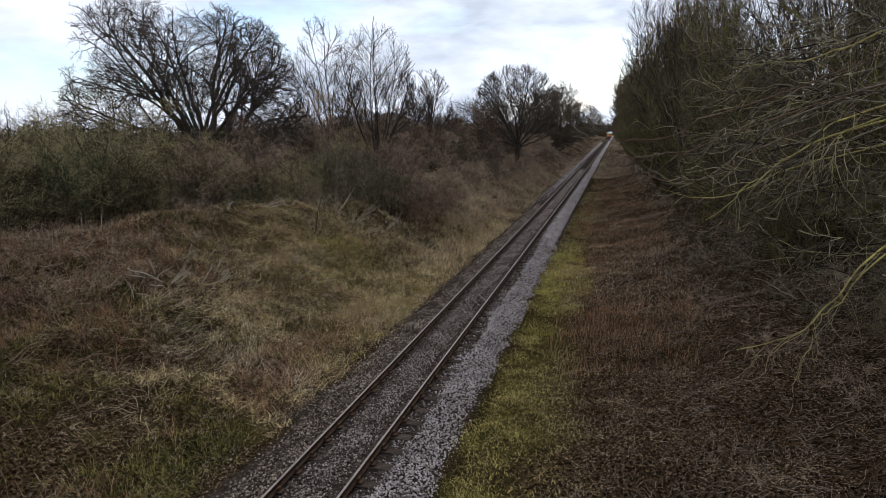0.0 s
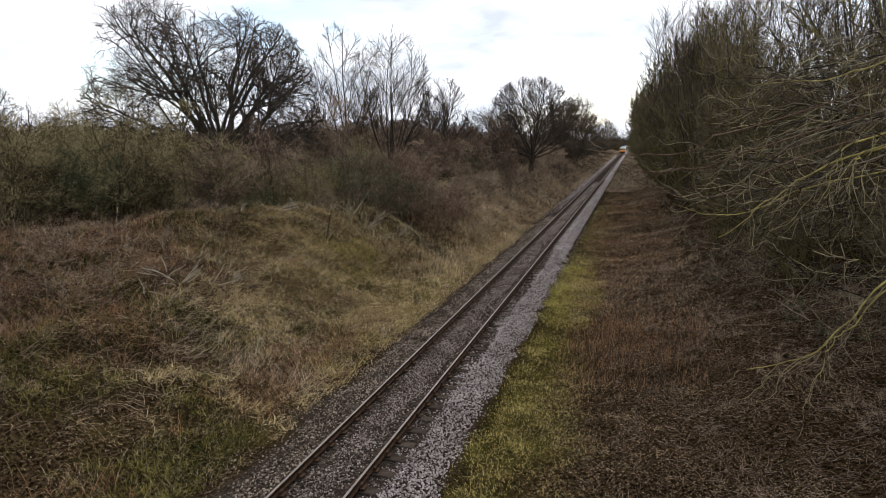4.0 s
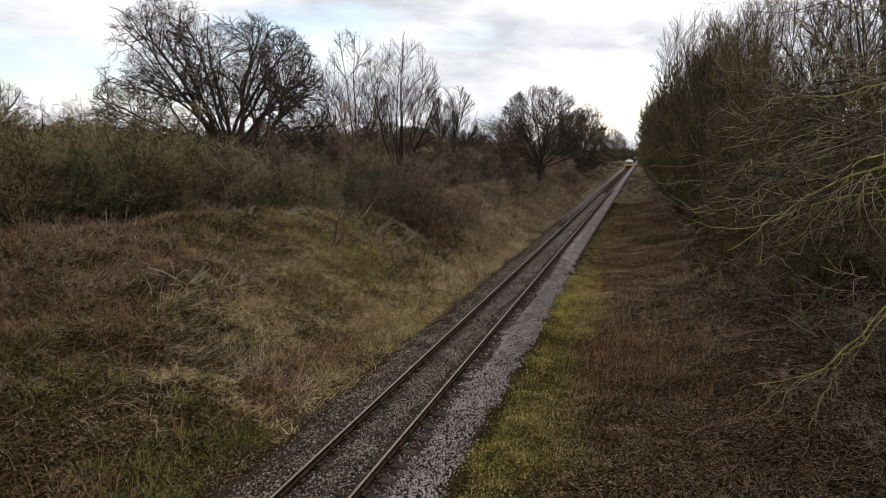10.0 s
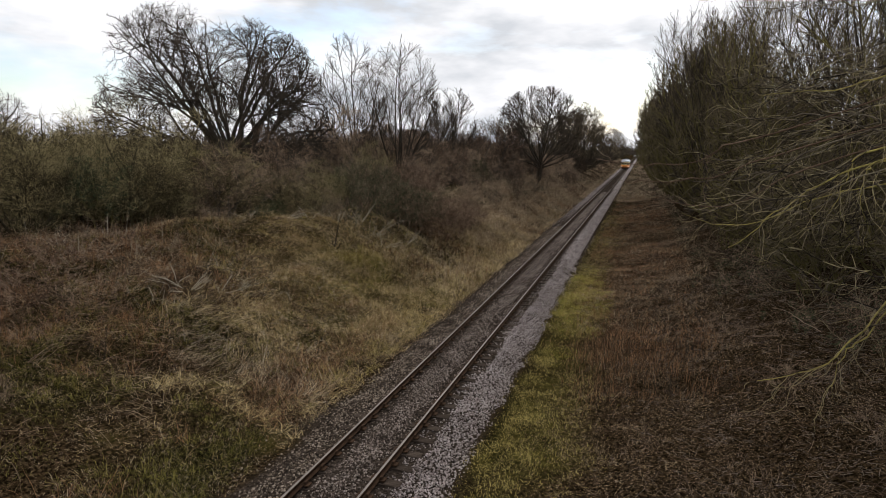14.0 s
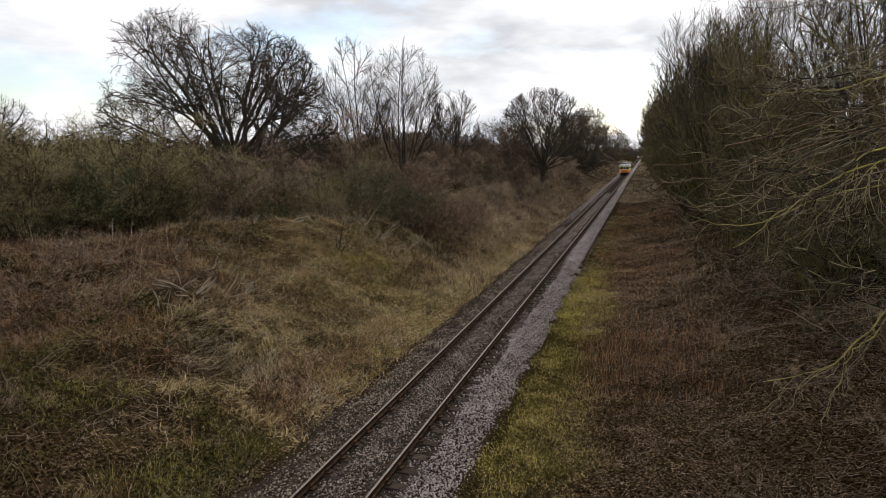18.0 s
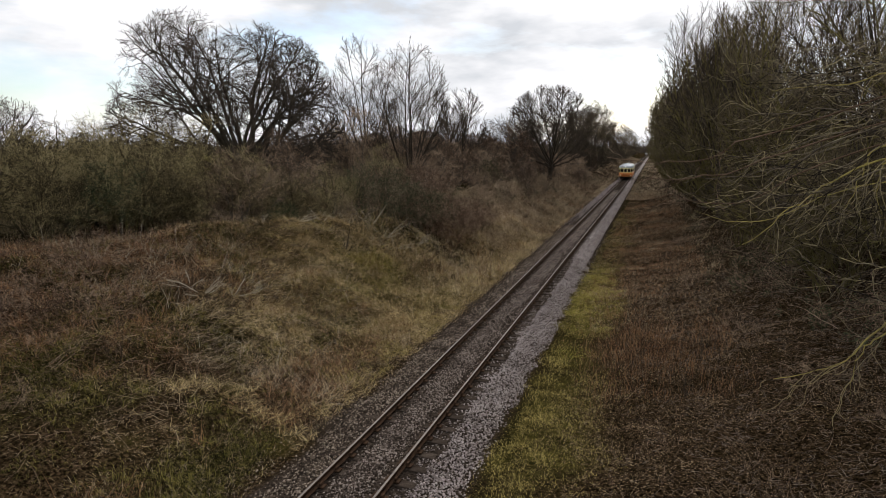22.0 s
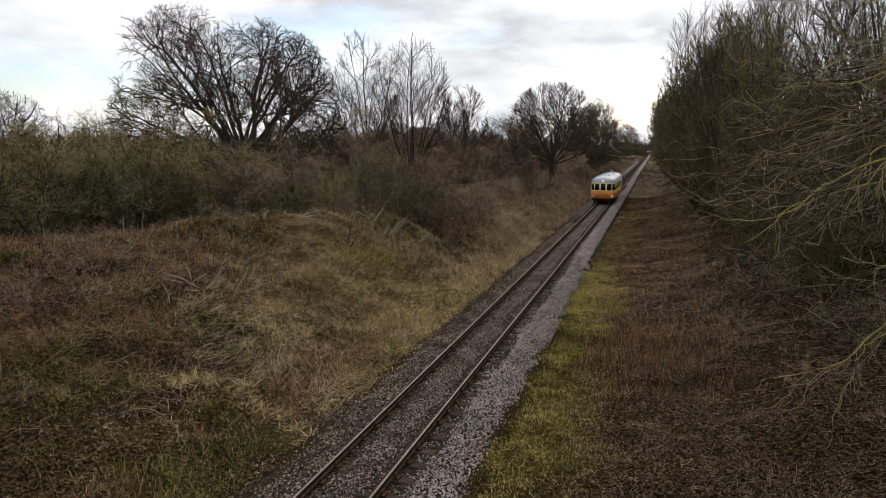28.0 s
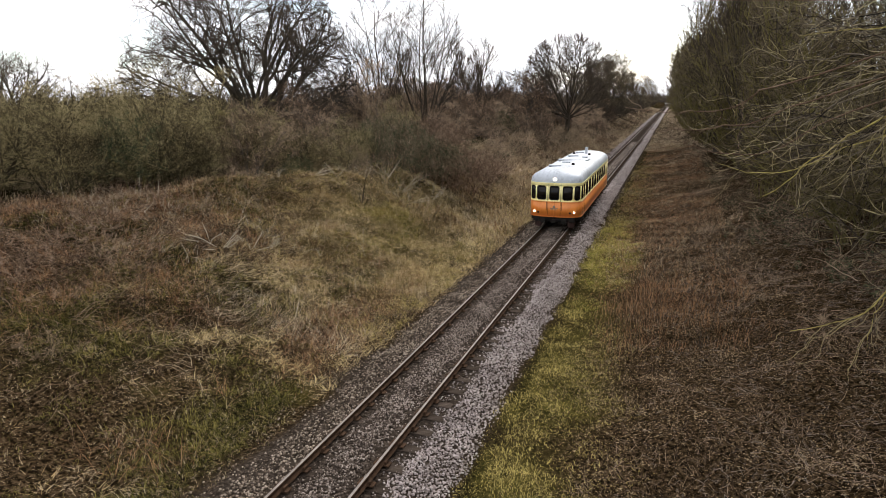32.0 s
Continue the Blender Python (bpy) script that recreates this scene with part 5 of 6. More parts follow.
blades("knoll_straw", rng, x, y, 0.36, 0.014, PALE_STRAW, "combed straw-coloured grass over the knoll", 1.3, 0.3, heading=0.7 * vnoise(x, y, 2.6, 87) + rng.normal(-0.5, 0.6, len(x)))
x, y = scatter(rng, 75000, -12, -3.0, 19, 36, lambda x, y: knoll(x, y) * step(-0.25, 0.4, vnoise(x, y, 1.8, 88) - 0.15 * (x + 8)), 1.0)
blades("knoll_green_grass", rng, x, y, 0.24, 0.013, MOSS_GRASS, "yellowish-green grass tufts over the knoll", 1.0, 0.5)


def canes(name, rng, x, y, length, radius, mat, label, category, rise=0.9, drop=0.28, z0=-0.05):
    """Thin arching canes that rise from the ground, bend over and trail."""
    n = len(x)
    a = rng.uniform(0, 2 * np.pi, n)
    up = np.abs(rng.normal(rise, 0.35, n))
    D = np.stack([np.cos(a), np.sin(a), up], -1)
    P, W = grow(rng, np.stack([x, y, gz(x, y) + z0], -1), D, length * rng.uniform(0.45, 1.3, n), radius * rng.uniform(0.6, 1.3, n), 6, 0.14, -drop, 0.45)
    P[..., 2] = np.maximum(P[..., 2], gz(P[..., 0], P[..., 1]) + 0.02)
    V, F = tubes(P, W, 3)
    return tagged(new(name, raw_mesh(name, V, F, mat)), label, category, kind="stuff")


x, y = scatter(rng, 9000, -19, -6.5, 9, 27, lambda x, y: np.clip(0.9 * reddish(x, y) + 0.25, 0, 1) * (0.15 + 0.85 * step(-0.25, 0.35, vnoise(x, y, 1.7, 81))), 1.1)
canes("bramble_canes", rng, x, y, 1.15, 0.0062, TWIG_RED, "tangle of trailing reddish-brown bramble canes", "brambles")
x, y = scatter(rng, 3600, -18, -5.5, 12, 34, lambda x, y: (0.1 + 0.9 * step(0.0, 0.5, vnoise(x, y, 2.1, 82))), 1.0)
canes("grey_canes", rng, x, y, 1.0, 0.0056, DULL_STRAW, "grey-brown dead canes over the rough grass", "brambles", 0.6, 0.25)
x, y = scatter(rng, 9000, -10.5, -4.2, 41, 100, lambda x, y: 0.3 + 0.7 * step(-0.3, 0.4, vnoise(x, y, 2.6, 83)), 1.0)
canes("far_canes", rng, x, y, 1.6, 0.012, DULL_STRAW, "pale dead canes and stems on the farther bank", "brambles", 1.6, 0.16)
x, y = scatter(rng, 2600, 5.2, 14.5, 10, 44, lambda x, y: 0.2 + 0.8 * step(0.0, 0.5, vnoise(x, y, 2.4, 84)), 1.2)
canes("woodland_canes", rng, x, y, 0.9, 0.0052, TWIG_DARK, "thin dark bramble canes in the leaf litter", "brambles", 0.8, 0.25)
x, y = scatter(rng, 26000, -9.5, -2.3, 100, 420, lambda x, y: 0.35 + 0.65 * step(-0.3, 0.4, vnoise(x, y, 3.5, 91)), 1.6)
blades("distant_bank_grass", rng, x, y, 0.75, 0.045, DULL_STRAW, "brown dead grass on the banks in the distance", 0.8, 0.5)
x, y = scatter(rng, 26000, 2.3, 9.5, 95, 420, lambda x, y: 0.35 + 0.65 * step(-0.3, 0.4, vnoise(x, y, 3.5, 92)), 1.6)
blades("distant_verge_grass", rng, x, y, 0.6, 0.045, DULL_STRAW, "brown dead grass on the verge in the distance", 0.9, 0.5)
x, y = scatter(rng, 2600, -9.5, -3.4, 100, 330, lambda x, y: 0.4 + 0.6 * step(-0.2, 0.4, vnoise(x, y, 4.0, 93)), 1.4)
canes("distant_canes", rng, x, y, 1.9, 0.022, TWIG_SCRUB, "brown scrub stems on the banks in the distance", "brambles", 1.6, 0.14)


x, y = scatter(rng, 15000, 5.2, 15.5, 7, 34, lambda x, y: step(4.8, 7.0, x + 0.8 * vnoise(x, y, 1.6, 94)) * (0.35 + 0.65 * step(-0.3, 0.3, vnoise(x, y, 1.2, 95))), 1.3)
canes("fallen_sticks", rng, x, y, 0.26, 0.0046, FALLEN_TWIG, "grey-brown fallen sticks strewn over the leaf litter", "twigs", 0.2, 0.12, 0.03)
x, y = scatter(rng, 34000, 2.7, 6.2, 6.5, 22, lambda x, y: step(6.2, 4.2, x + 0.7 * vnoise(x, y, 1.3, 96)) * (0.3 + 0.7 * step(-0.3, 0.3, vnoise(x, y, 0.8, 97))), 1.1)
blades("verge_foot_grass", rng, x, y, 0.15, 0.009, VERGE, "short yellowish-brown grass on the near verge", 1.1, 0.5)


# ---- single things on the banks ----
def stalks(name, rng, shoots, label, category, mat, at=None, group="", radius=0.012):
    """A few thin stems from one foot; each shoot is (dx, dy, dz)."""
    ob = thing(name, label, category, at, group)
    for d in shoots:
        D = np.array([d], float)
        P, W = grow(rng, np.array([[rng.normal(0, 0.05), rng.normal(0, 0.05), -0.1]]), D, np.linalg.norm(D, axis=1), np.array([radius]), 6, 0.07, 0.0)
        O, E, L, R, _ = spawn(rng, P, W, 5, 0.4, 1.0, 0.4, 0.9, 0.3, np.zeros(3), np.full(3, 9.0), 0.5)
        P2, W2 = grow(rng, O, E, L, R, 2, 0.15, 0.05)
        V, F = joined([tubes(P, W, 5), tubes(P2, W2, 3)])
        part("stem", raw_mesh("stem", V, F, mat, True), mat, ob)
    return ob


rng = np.random.default_rng(101)
stalks("sapling", rng, [(0.02, 0, 1.75), (0.35, 0.1, 0.9), (-0.25, 0, 0.8), (0.5, 0, 0.5)], "thin dark sapling on the grassy mound", "sapling", BARK_OAK, stand(-8.9, 28.3), radius=0.036)
stalks("sapling", rng, [(0.25, 0.1, 1.3), (-0.2, -0.2, 0.7)], "thin dark twiggy sapling on the bank", "sapling", BARK_OAK, stand(-9.2, 13.8), radius=0.014)
for px, py, n, s in ((-8.8, 33.0, 8, 1.9), (-8.0, 32.2, 6, 1.5), (-7.4, 34.2, 6, 1.6), (-9.9, 33.5, 6, 1.7), (-10.6, 31.6, 5, 1.3), (-11.4, 30.2, 4, 1.1), (-10.9, 19.0, 7, 1.3), (-10.2, 18.9, 6, 1.2), (-9.6, 19.8, 4, 1.2), (-14.6, 19.2, 4, 1.1), (-16.2, 18.6, 5, 1.2), (-9.4, 20.8, 2, 1.0), (-8.0, 22.4, 2, 1.0), (-13.2, 27.0, 4, 1.0), (-12.2, 28.8, 4, 1.2)):
    a = rng.uniform(0, 6.28, n)
    stalks("bleached_stalk", rng, [(s * math.cos(t) * rng.uniform(0.4, 1.0), s * math.sin(t) * rng.uniform(0.4, 1.0), s * rng.uniform(0.12, 0.7)) for t in a], "bleached dead stems leaning out of the grass", "dead stems", PALE_STEM, stand(px, py), "bleached stems on the bank", 0.015)
for px, py, h in ((8.6, 26.5, 0.9), (8.0, 22.0, 1.0), (7.4, 33, 0.9), (9.2, 31, 1.1), (7.2, 18.4, 0.8)):
    stalks("sapling", rng, [(rng.normal(0, 0.2), rng.normal(0, 0.2), h * rng.uniform(0.6, 1.2)) for _ in range(5)], "thin upright bare saplings in leaf litter", "sapling", BARK_OAK, stand(px, py), "saplings in the litter", 0.009)


def hooked(rng, O, D, L, R, nseg, wander):
    """Shoots that sag at first and turn up at their tips."""
    n = len(O)
    P, W = np.empty((n, nseg + 1, 3)), np.empty((n, nseg + 1))
    P[:, 0], W[:, 0], d = O, R, unit(D)
    bend = rng.uniform(0.5, 1.5, (n, 1))
    for k in range(nseg):
        f = (k + 0.5) / nseg
        d = unit(d + rng.normal(0, wander, (n, 3)) + bend * np.array([0, 0, -0.16 if f < 0.5 else 0.22]))
        P[:, k + 1] = P[:, k] + d * (L / nseg)[:, None]
        W[:, k + 1] = R * (1 - 0.5 * (k + 1) / nseg)
    return P, W


# ---- the tree that leans over from the east, beside the camera ----
def overhanging_tree():
    rng = np.random.default_rng(111)
    foot = np.array([13.6, 9.6, float(gz(13.6, 9.6))])
    tree = thing("overhanging_tree", "bare tree with drooping yellow-lichened branches over the bank", "tree", Matrix.Translation(foot))
    P0, W0 = grow(rng, np.array([[0, 0, -0.3]]), np.array([[-0.05, 0.02, 1.0]]), np.array([11.0]), np.array([0.2]), 10, 0.03, 0.05, 0.3)
    V, F = tubes(P0, W0, 10)
    part("trunk", raw_mesh("trunk", V, F, BARK_MOSS, True), BARK_MOSS, tree)
    # goals fill the hanging side of the crown: thin towards the line, thick towards the trunk
    n = 1300
    u = rng.uniform(0, 1, n) ** 0.45
    gx = 7.3 + 4.7 * u
    mid_z, half_z = np.interp(gx, [5.2, 6.2, 7.5, 9.0, 12.0], [7.15, 7.1, 7.0, 6.9, 6.8]), np.interp(gx, [5.2, 6.0, 7.2, 8.5, 12.0], [0.1, 0.35, 1.0, 1.9, 2.6])
    G = np.c_[gx, rng.uniform(8.3, 12.6, n), mid_z + half_z * rng.uniform(-1, 1, n)] - foot
    roots = [P0[0, k] for k in range(11)]
    pos, parent = colonise(rng, G, roots, [-1] + list(range(10)), 0.22, 0.36, 3.5, 0.12, -0.06, 90, 4)
    r = girths(parent, 0.0050, 2.4)
    r = np.minimum(r, 0.04)
    limb_of = np.full(len(pos), -1)
    for k in range(11, len(pos)):
        limb_of[k] = k if parent[k] < 11 else limb_of[parent[k]]
    rest = np.zeros(len(pos), bool)
    for k in np.unique(limb_of[11:]):
        mine = limb_of == k
        if mine.sum() < 25:
            rest |= mine
            continue
        V, F = limb_tubes(pos, parent, r, mine, 5)
        limb = part("limb", raw_mesh("limb", V, F, LICHEN, True), LICHEN, tree, "crooked limb with yellow-green lichen")
        tip = np.where(mine & (r < 0.0095))[0]
        tip = np.repeat(tip, 2)
        D = unit(unit(pos[tip] - pos[parent[tip]]) + rng.normal(0, 0.5, (len(tip), 3)))
        P, W = hooked(rng, pos[tip], D, rng.uniform(0.25, 0.95, len(tip)), np.full(len(tip), 0.0044), 6, 0.2)
        V, F = tubes(P, W, 3)
        tagged(part("twig_mass", raw_mesh("twig_mass", V, F, LICHEN), LICHEN, limb), kind="stuff")
    # long limbs that reach out over the bank
    ways = [([(13.2, 9.6, 9.0), (10.6, 9.5, 8.3), (8.8, 9.4, 7.65), (8.2, 9.4, 7.4), (7.7, 9.4, 7.05), (7.4, 9.4, 6.8), (7.0, 9.4, 6.5), (6.6, 9.4, 6.5)], 0.021, LICHEN),
            ([(13.2, 9.6, 8.5), (10.6, 9.2, 7.9), (8.7, 9.0, 7.3), (8.57, 9.0, 7.15), (8.44, 9.0, 6.94), (8.4, 9.0, 6.7), (8.3, 9.0, 6.5)], 0.017, YELLOW_LICHEN),
            ([(13.2, 9.6, 8.5), (10.6, 9.2, 7.9), (8.8, 9.0, 7.2), (8.57, 9.0, 7.1), (8.62, 9.0, 6.9), (8.67, 9.0, 6.7), (8.73, 9.0, 6.5)], 0.015, YELLOW_LICHEN),
            ([(13.2, 9.6, 8.3), (10.6, 9.4, 7.8), (8.8, 9.2, 7.15), (8.2, 9.2, 6.85), (8.0, 9.2, 6.7), (7.75, 9.2, 6.4), (7.5, 9.2, 6.1), (7.2, 9.2, 6.0)], 0.015, YELLOW_LICHEN),
            ([(13.2, 9.6, 8.0), (10.6, 9.8, 7.7), (8.9, 9.8, 7.8), (8.7, 9.8, 7.95), (8.3, 9.8, 8.1), (7.8, 9.8, 8.15), (7.5, 9.8, 8.25)], 0.016, LICHEN),
            ([(13.2, 9.6, 8.0), (10.6, 9.6, 7.5), (8.85, 9.6, 7.55), (8.6, 9.6, 7.7), (8.1, 9.6, 7.85), (7.6, 9.6, 7.75), (7.2, 9.6, 7.85), (6.9, 9.6, 8.0)], 0.016, LICHEN),
            # these three take a dark colour for their backlit silhouette against the sky
            ([(13.2, 9.6, 9.2), (10.0, 9.4, 8.5), (7.7, 9.2, 7.5), (7.0, 9.2, 7.2), (6.7, 9.2, 7.02), (6.2, 9.2, 7.0), (5.8, 9.2, 7.06), (5.35, 9.2, 7.18)], 0.013, TWIG_DARK),
            ([(13.2, 9.6, 8.8), (10.0, 9.3, 8.0), (7.7, 9.0, 7.3), (7.15, 9.0, 7.0), (6.7, 9.0, 6.9), (6.15, 9.0, 6.85), (5.95, 9.0, 6.8), (5.7, 9.0, 6.9)], 0.012, TWIG_DARK),
            ([(13.2, 9.6, 8.4), (10.0, 9.3, 7.8), (7.7, 9.0, 7.0), (7.25, 9.0, 6.6), (6.7, 9.0, 6.53), (6.4, 9.0, 6.55), (6.1, 9.0, 6.7), (5.8, 9.0, 6.9)], 0.012, TWIG_DARK),
            ([(13.2, 9.6, 7.2), (10.4, 9.2, 6.6), (9.1, 9.0, 5.5), (8.75, 9.0, 5.0), (8.55, 9.0, 4.77), (8.4, 9.0, 4.55), (8.2, 9.0, 4.4), (7.95, 9.0, 4.28), (7.7, 9.0, 4.2)], 0.017, YELLOW_LICHEN),
            ([(13.2, 9.6, 7.1), (10.4, 9.2, 6.5), (9.1, 9.1, 5.4), (8.8, 9.1, 4.95), (8.58, 9.1, 4.75), (8.52, 9.1, 4.5), (8.56, 9.1, 4.3), (8.65, 9.1, 4.05)], 0.013, YELLOW_LICHEN)]
    # the other limbs sweep down towards the line and turn up at their ends
    for k in range(16):
        ex, ey, ez = rng.uniform(7.0, 8.5), rng.uniform(8.7, 11.5), 6.0 + 3.8 * (k + rng.uniform(0, 1)) / 16
        fall = rng.uniform(0.5, 1.3)
        ways.append(([(13.3, 9.6, ez + fall + rng.uniform(0.8, 1.6)), (0.5 * (13.3 + ex), 0.5 * ey + 4.8, ez + fall), (0.25 * 13.3 + 0.75 * ex, ey, ez + 0.45 * fall), (0.1 * 13.3 + 0.9 * ex, ey + rng.normal(0, 0.15), ez + 0.1 * fall),
                      (ex, ey + rng.normal(0, 0.2), ez), (ex - 0.5, ey + rng.normal(0, 0.2), ez + rng.uniform(0.0, 0.25))], rng.uniform(0.011, 0.018), LICHEN if k % 8 else YELLOW_LICHEN))
    for row, (way, thick, mat) in enumerate(ways):
        knots = np.array(way) - foot
        s = np.linspace(0, len(knots) - 1, 26)
        P = np.stack([np.interp(s, np.arange(len(knots)), knots[:, k]) for k in range(3)], -1)
        for _ in range(3):
            P[1:-1] = 0.5 * P[1:-1] + 0.25 * (P[:-2] + P[2:])
        P = P + np.cumsum(rng.normal(0, 0.022, P.shape), 0) * np.sin(np.linspace(0, np.pi, 26))[:, None]
        W = (0.85 if mat is YELLOW_LICHEN else 0.62) * thick * (1 - np.linspace(0, 1, 26)) + 0.0042
        few = row in (6, 7, 8)
        O, D, L, R, _ = spawn(rng, P[None], W[None], 6 if few else 11, 0.42, 0.9 if few else 0.97, 0.25, 0.7 if few else 0.9, 0.3 if few else 0.8, np.zeros(3), np.full(3, 60.0), 0.5)
        P2, W2 = hooked(rng, O, D * np.array([1.0, 0.6, 1.0]), L, np.clip(R, 0.0036, 0.0065), 9, 0.24)
        O, D, L, R, _ = spawn(rng, P2, W2, 2, 0.2, 1.0, 0.3, 0.9, 0.45, np.zeros(3), np.full(3, 60.0), 0.7)
        P3, W3 = hooked(rng, O, D, 0.75 * L, np.full(len(O), 0.0033), 6, 0.26)
        V, F = tubes(P[None], W[None], 7)
        limb = part("limb", raw_mesh("limb", V, F, mat, True), mat, tree, "thin bare limb over the line, coloured dark as a silhouette" if few else "long drooping limb with yellow lichen")
        V, F = joined([tubes(P2, W2, 4), tubes(P3, W3, 3)])
        shoot = TWIG_DARK if few else LICHEN
        tagged(part("twig_mass", raw_mesh("twig_mass", V, F, shoot), shoot, limb), kind="stuff")
    if rest.any():
        V, F = limb_tubes(pos, parent, r, rest, 4)
        tagged(part("small_wood", raw_mesh("small_wood", V, F, LICHEN, True), LICHEN, tree), kind="stuff")
    return tree


overhanging_tree()


# ---- far woods that close the horizon ----
def far_woods(name, seed, line, depth, height, label, n):
    """A distant belt of bare trees as upright ragged tufts."""
    rng = np.random.default_rng(seed)
    line = np.array(line, float)
    k = rng.uniform(0, len(line) - 1.001, n)
    i = k.astype(int)
    p = line[i] * (1 - (k - i))[:, None] + line[i + 1] * (k - i)[:, None]
    p = p + rng.normal(0, depth, (n, 2))
    base = gz(p[:, 0], p[:, 1])
    h = height * (0.45 + 0.55 * np.abs(vnoise(p[:, 0], p[:, 1], 35, seed))) * rng.uniform(0.3, 1.05, n)
    O = np.c_[p, base + h * rng.uniform(0.0, 0.6, n)]
    D = np.c_[rng.normal(0, 0.5, (n, 2)), np.ones(n)]
    P, W = grow(rng, O, D, h * 0.55, np.full(n, height * 0.022), 3, 0.25, 0.05, 0.15)
    V, F = tubes(P, W, 3)
    return tagged(new(name, raw_mesh(name, V, F, TWIG_OAK)), label, "woodland", kind="stuff")


far_woods("far_hedgerow", 121, [(-420, 60), (-420, 260), (-330, 420), (-200, 520), (-60, 640)], 5, 21, "distant dark hedgerow across the field", 7000)
far_woods("far_wood", 122, [(-900, 200), (-800, 600), (-500, 900), (-200, 1100), (0, 1150), (300, 1100)], 16, 15, "distant bare wood on the horizon", 4500)
far_woods("line_end_wood", 123, [(-34, 650), (-20, 720), (-8, 780), (10, 800), (30, 740), (34, 600)], 6, 14, "bare trees closing the far end of the line", 3000)
far_woods("east_wood", 124, [(34, -20), (36, 40), (34, 120), (30, 220), (28, 400), (26, 600)], 5, 15, "depth of the bare wood east of the line", 7000)
far_woods("west_thicket", 125, [(-30, 92), (-24, 120), (-20, 160), (-18, 240), (-17, 400), (-16, 600)], 4, 8, "tangled bare scrub behind the west bank", 4500)


def crossing_gate():
    gate = thing("crossing_gate", "white-painted level crossing gate at the far end of the line", "gate", Matrix.Translation((0, 660, float(gz(3, 660)))))
    for x in (-3.0, 3.0):
        part("post", box_bm(0.25, 0.25, 1.7, (x, 0, 0.8), 0.02), WHITE_PAINT, gate)
    for z in (0.5, 0.85, 1.2):
        part("bar", box_bm(6.0, 0.08, 0.14, (0, 0, z), 0.01), WHITE_PAINT, gate)
    return gate


crossing_gate()

# ---- the railcar ----
CAR_LENGTH, HALF = 15.4, 1.48
ORANGE = material("orange_paint", [(0.35, (0.66, 0.190, 0.030)), (0.65, (0.79, 0.265, 0.050))], 0.9, rough=0.38, stretch=(1, 1, 0.5), spec=0.5)
CREAM = material("cream_paint", [(0.35, (0.93, 0.82, 0.34)), (0.65, (0.97, 0.90, 0.46))], 0.9, rough=0.4, stretch=(1, 1, 0.5), spec=0.5)
SILVER = material("silver_roof", [(0.34, (0.238, 0.257, 0.285)), (0.46, (0.420, 0.448, 0.485)), (0.6, (0.518, 0.551, 0.593)), (0.75, (0.588, 0.625, 0.662))], 0.8, rough=0.5, bump=0.05, bump_scale=5, stretch=(1.2, 0.5, 1), spec=0.5)
# near-black base puts the unlit interior into the panes
GLASS = plain("glass_with_dark_inside", (0.010, 0.008, 0.007), 0.08, 0.0, spec=0.18)
BLACK = material("sooty_iron_and_shade", [(0.3, (0.010, 0.009, 0.008)), (0.7, (0.035, 0.031, 0.028))], 5.0, rough=0.75, stretch=(1, 1, 1))
RED = material("faded_red_paint", [(0.3, (0.030, 0.018, 0.016)), (0.7, (0.070, 0.042, 0.036))], 4.0, rough=0.6, stretch=(1, 1, 1))
GREY = plain("grey_emblem", (0.22, 0.17, 0.12), 0.5)
LAMP = plain("lit_headlamp", (0.9, 0.85, 0.7), 0.2, glow=2.6)
LENS = plain("roof_lamp_lens", (0.85, 0.88, 0.9), 0.1, glow=1.1)
STEEL = material("wheel_steel", [(0.3, (0.05, 0.04, 0.035)), (0.7, (0.12, 0.10, 0.09))], 5.0, rough=0.5, metal=0.7, stretch=(1, 1, 1))


def outline():
    """The body's plan, from the middle of the front along the right side to the rear and back."""
    depth, power = 0.95, 2.9
    a = np.linspace(0, np.pi / 2, 26)
    q = np.stack([HALF * np.sin(a) ** (2 / power), depth - depth * np.cos(a) ** (2 / power)], -1)
    side = np.array([(HALF, y) for y in np.linspace(depth, CAR_LENGTH - depth, 40)[1:-1]])
    right = np.concatenate([q, side, np.stack([q[::-1, 0], CAR_LENGTH - q[::-1, 1]], -1)])
    left = right[::-1][1:-1] * [-1, 1]
    return np.concatenate([right, left])


PLAN = outline()
RUN = np.concatenate([[0], np.cumsum(np.linalg.norm(np.diff(np.concatenate([PLAN, PLAN[:1]]), axis=0), axis=1))])
ROUND = RUN[-1]


def plan_at(s, inset=0.0):
    closed = np.concatenate([PLAN, PLAN[:1]])
    s = np.asarray(s) % ROUND
    p = np.stack([np.interp(s, RUN, closed[:, 0]), np.interp(s, RUN, closed[:, 1])], -1)
    e = 0.02
    f = np.stack([np.interp((s + e) % ROUND, RUN, closed[:, 0]) - np.interp((s - e) % ROUND, RUN, closed[:, 0]),
                  np.interp((s + e) % ROUND, RUN, closed[:, 1]) - np.interp((s - e) % ROUND, RUN, closed[:, 1])], -1)
    f = unit(f)
    return p - np.stack([f[:, 1], -f[:, 0]], -1) * inset


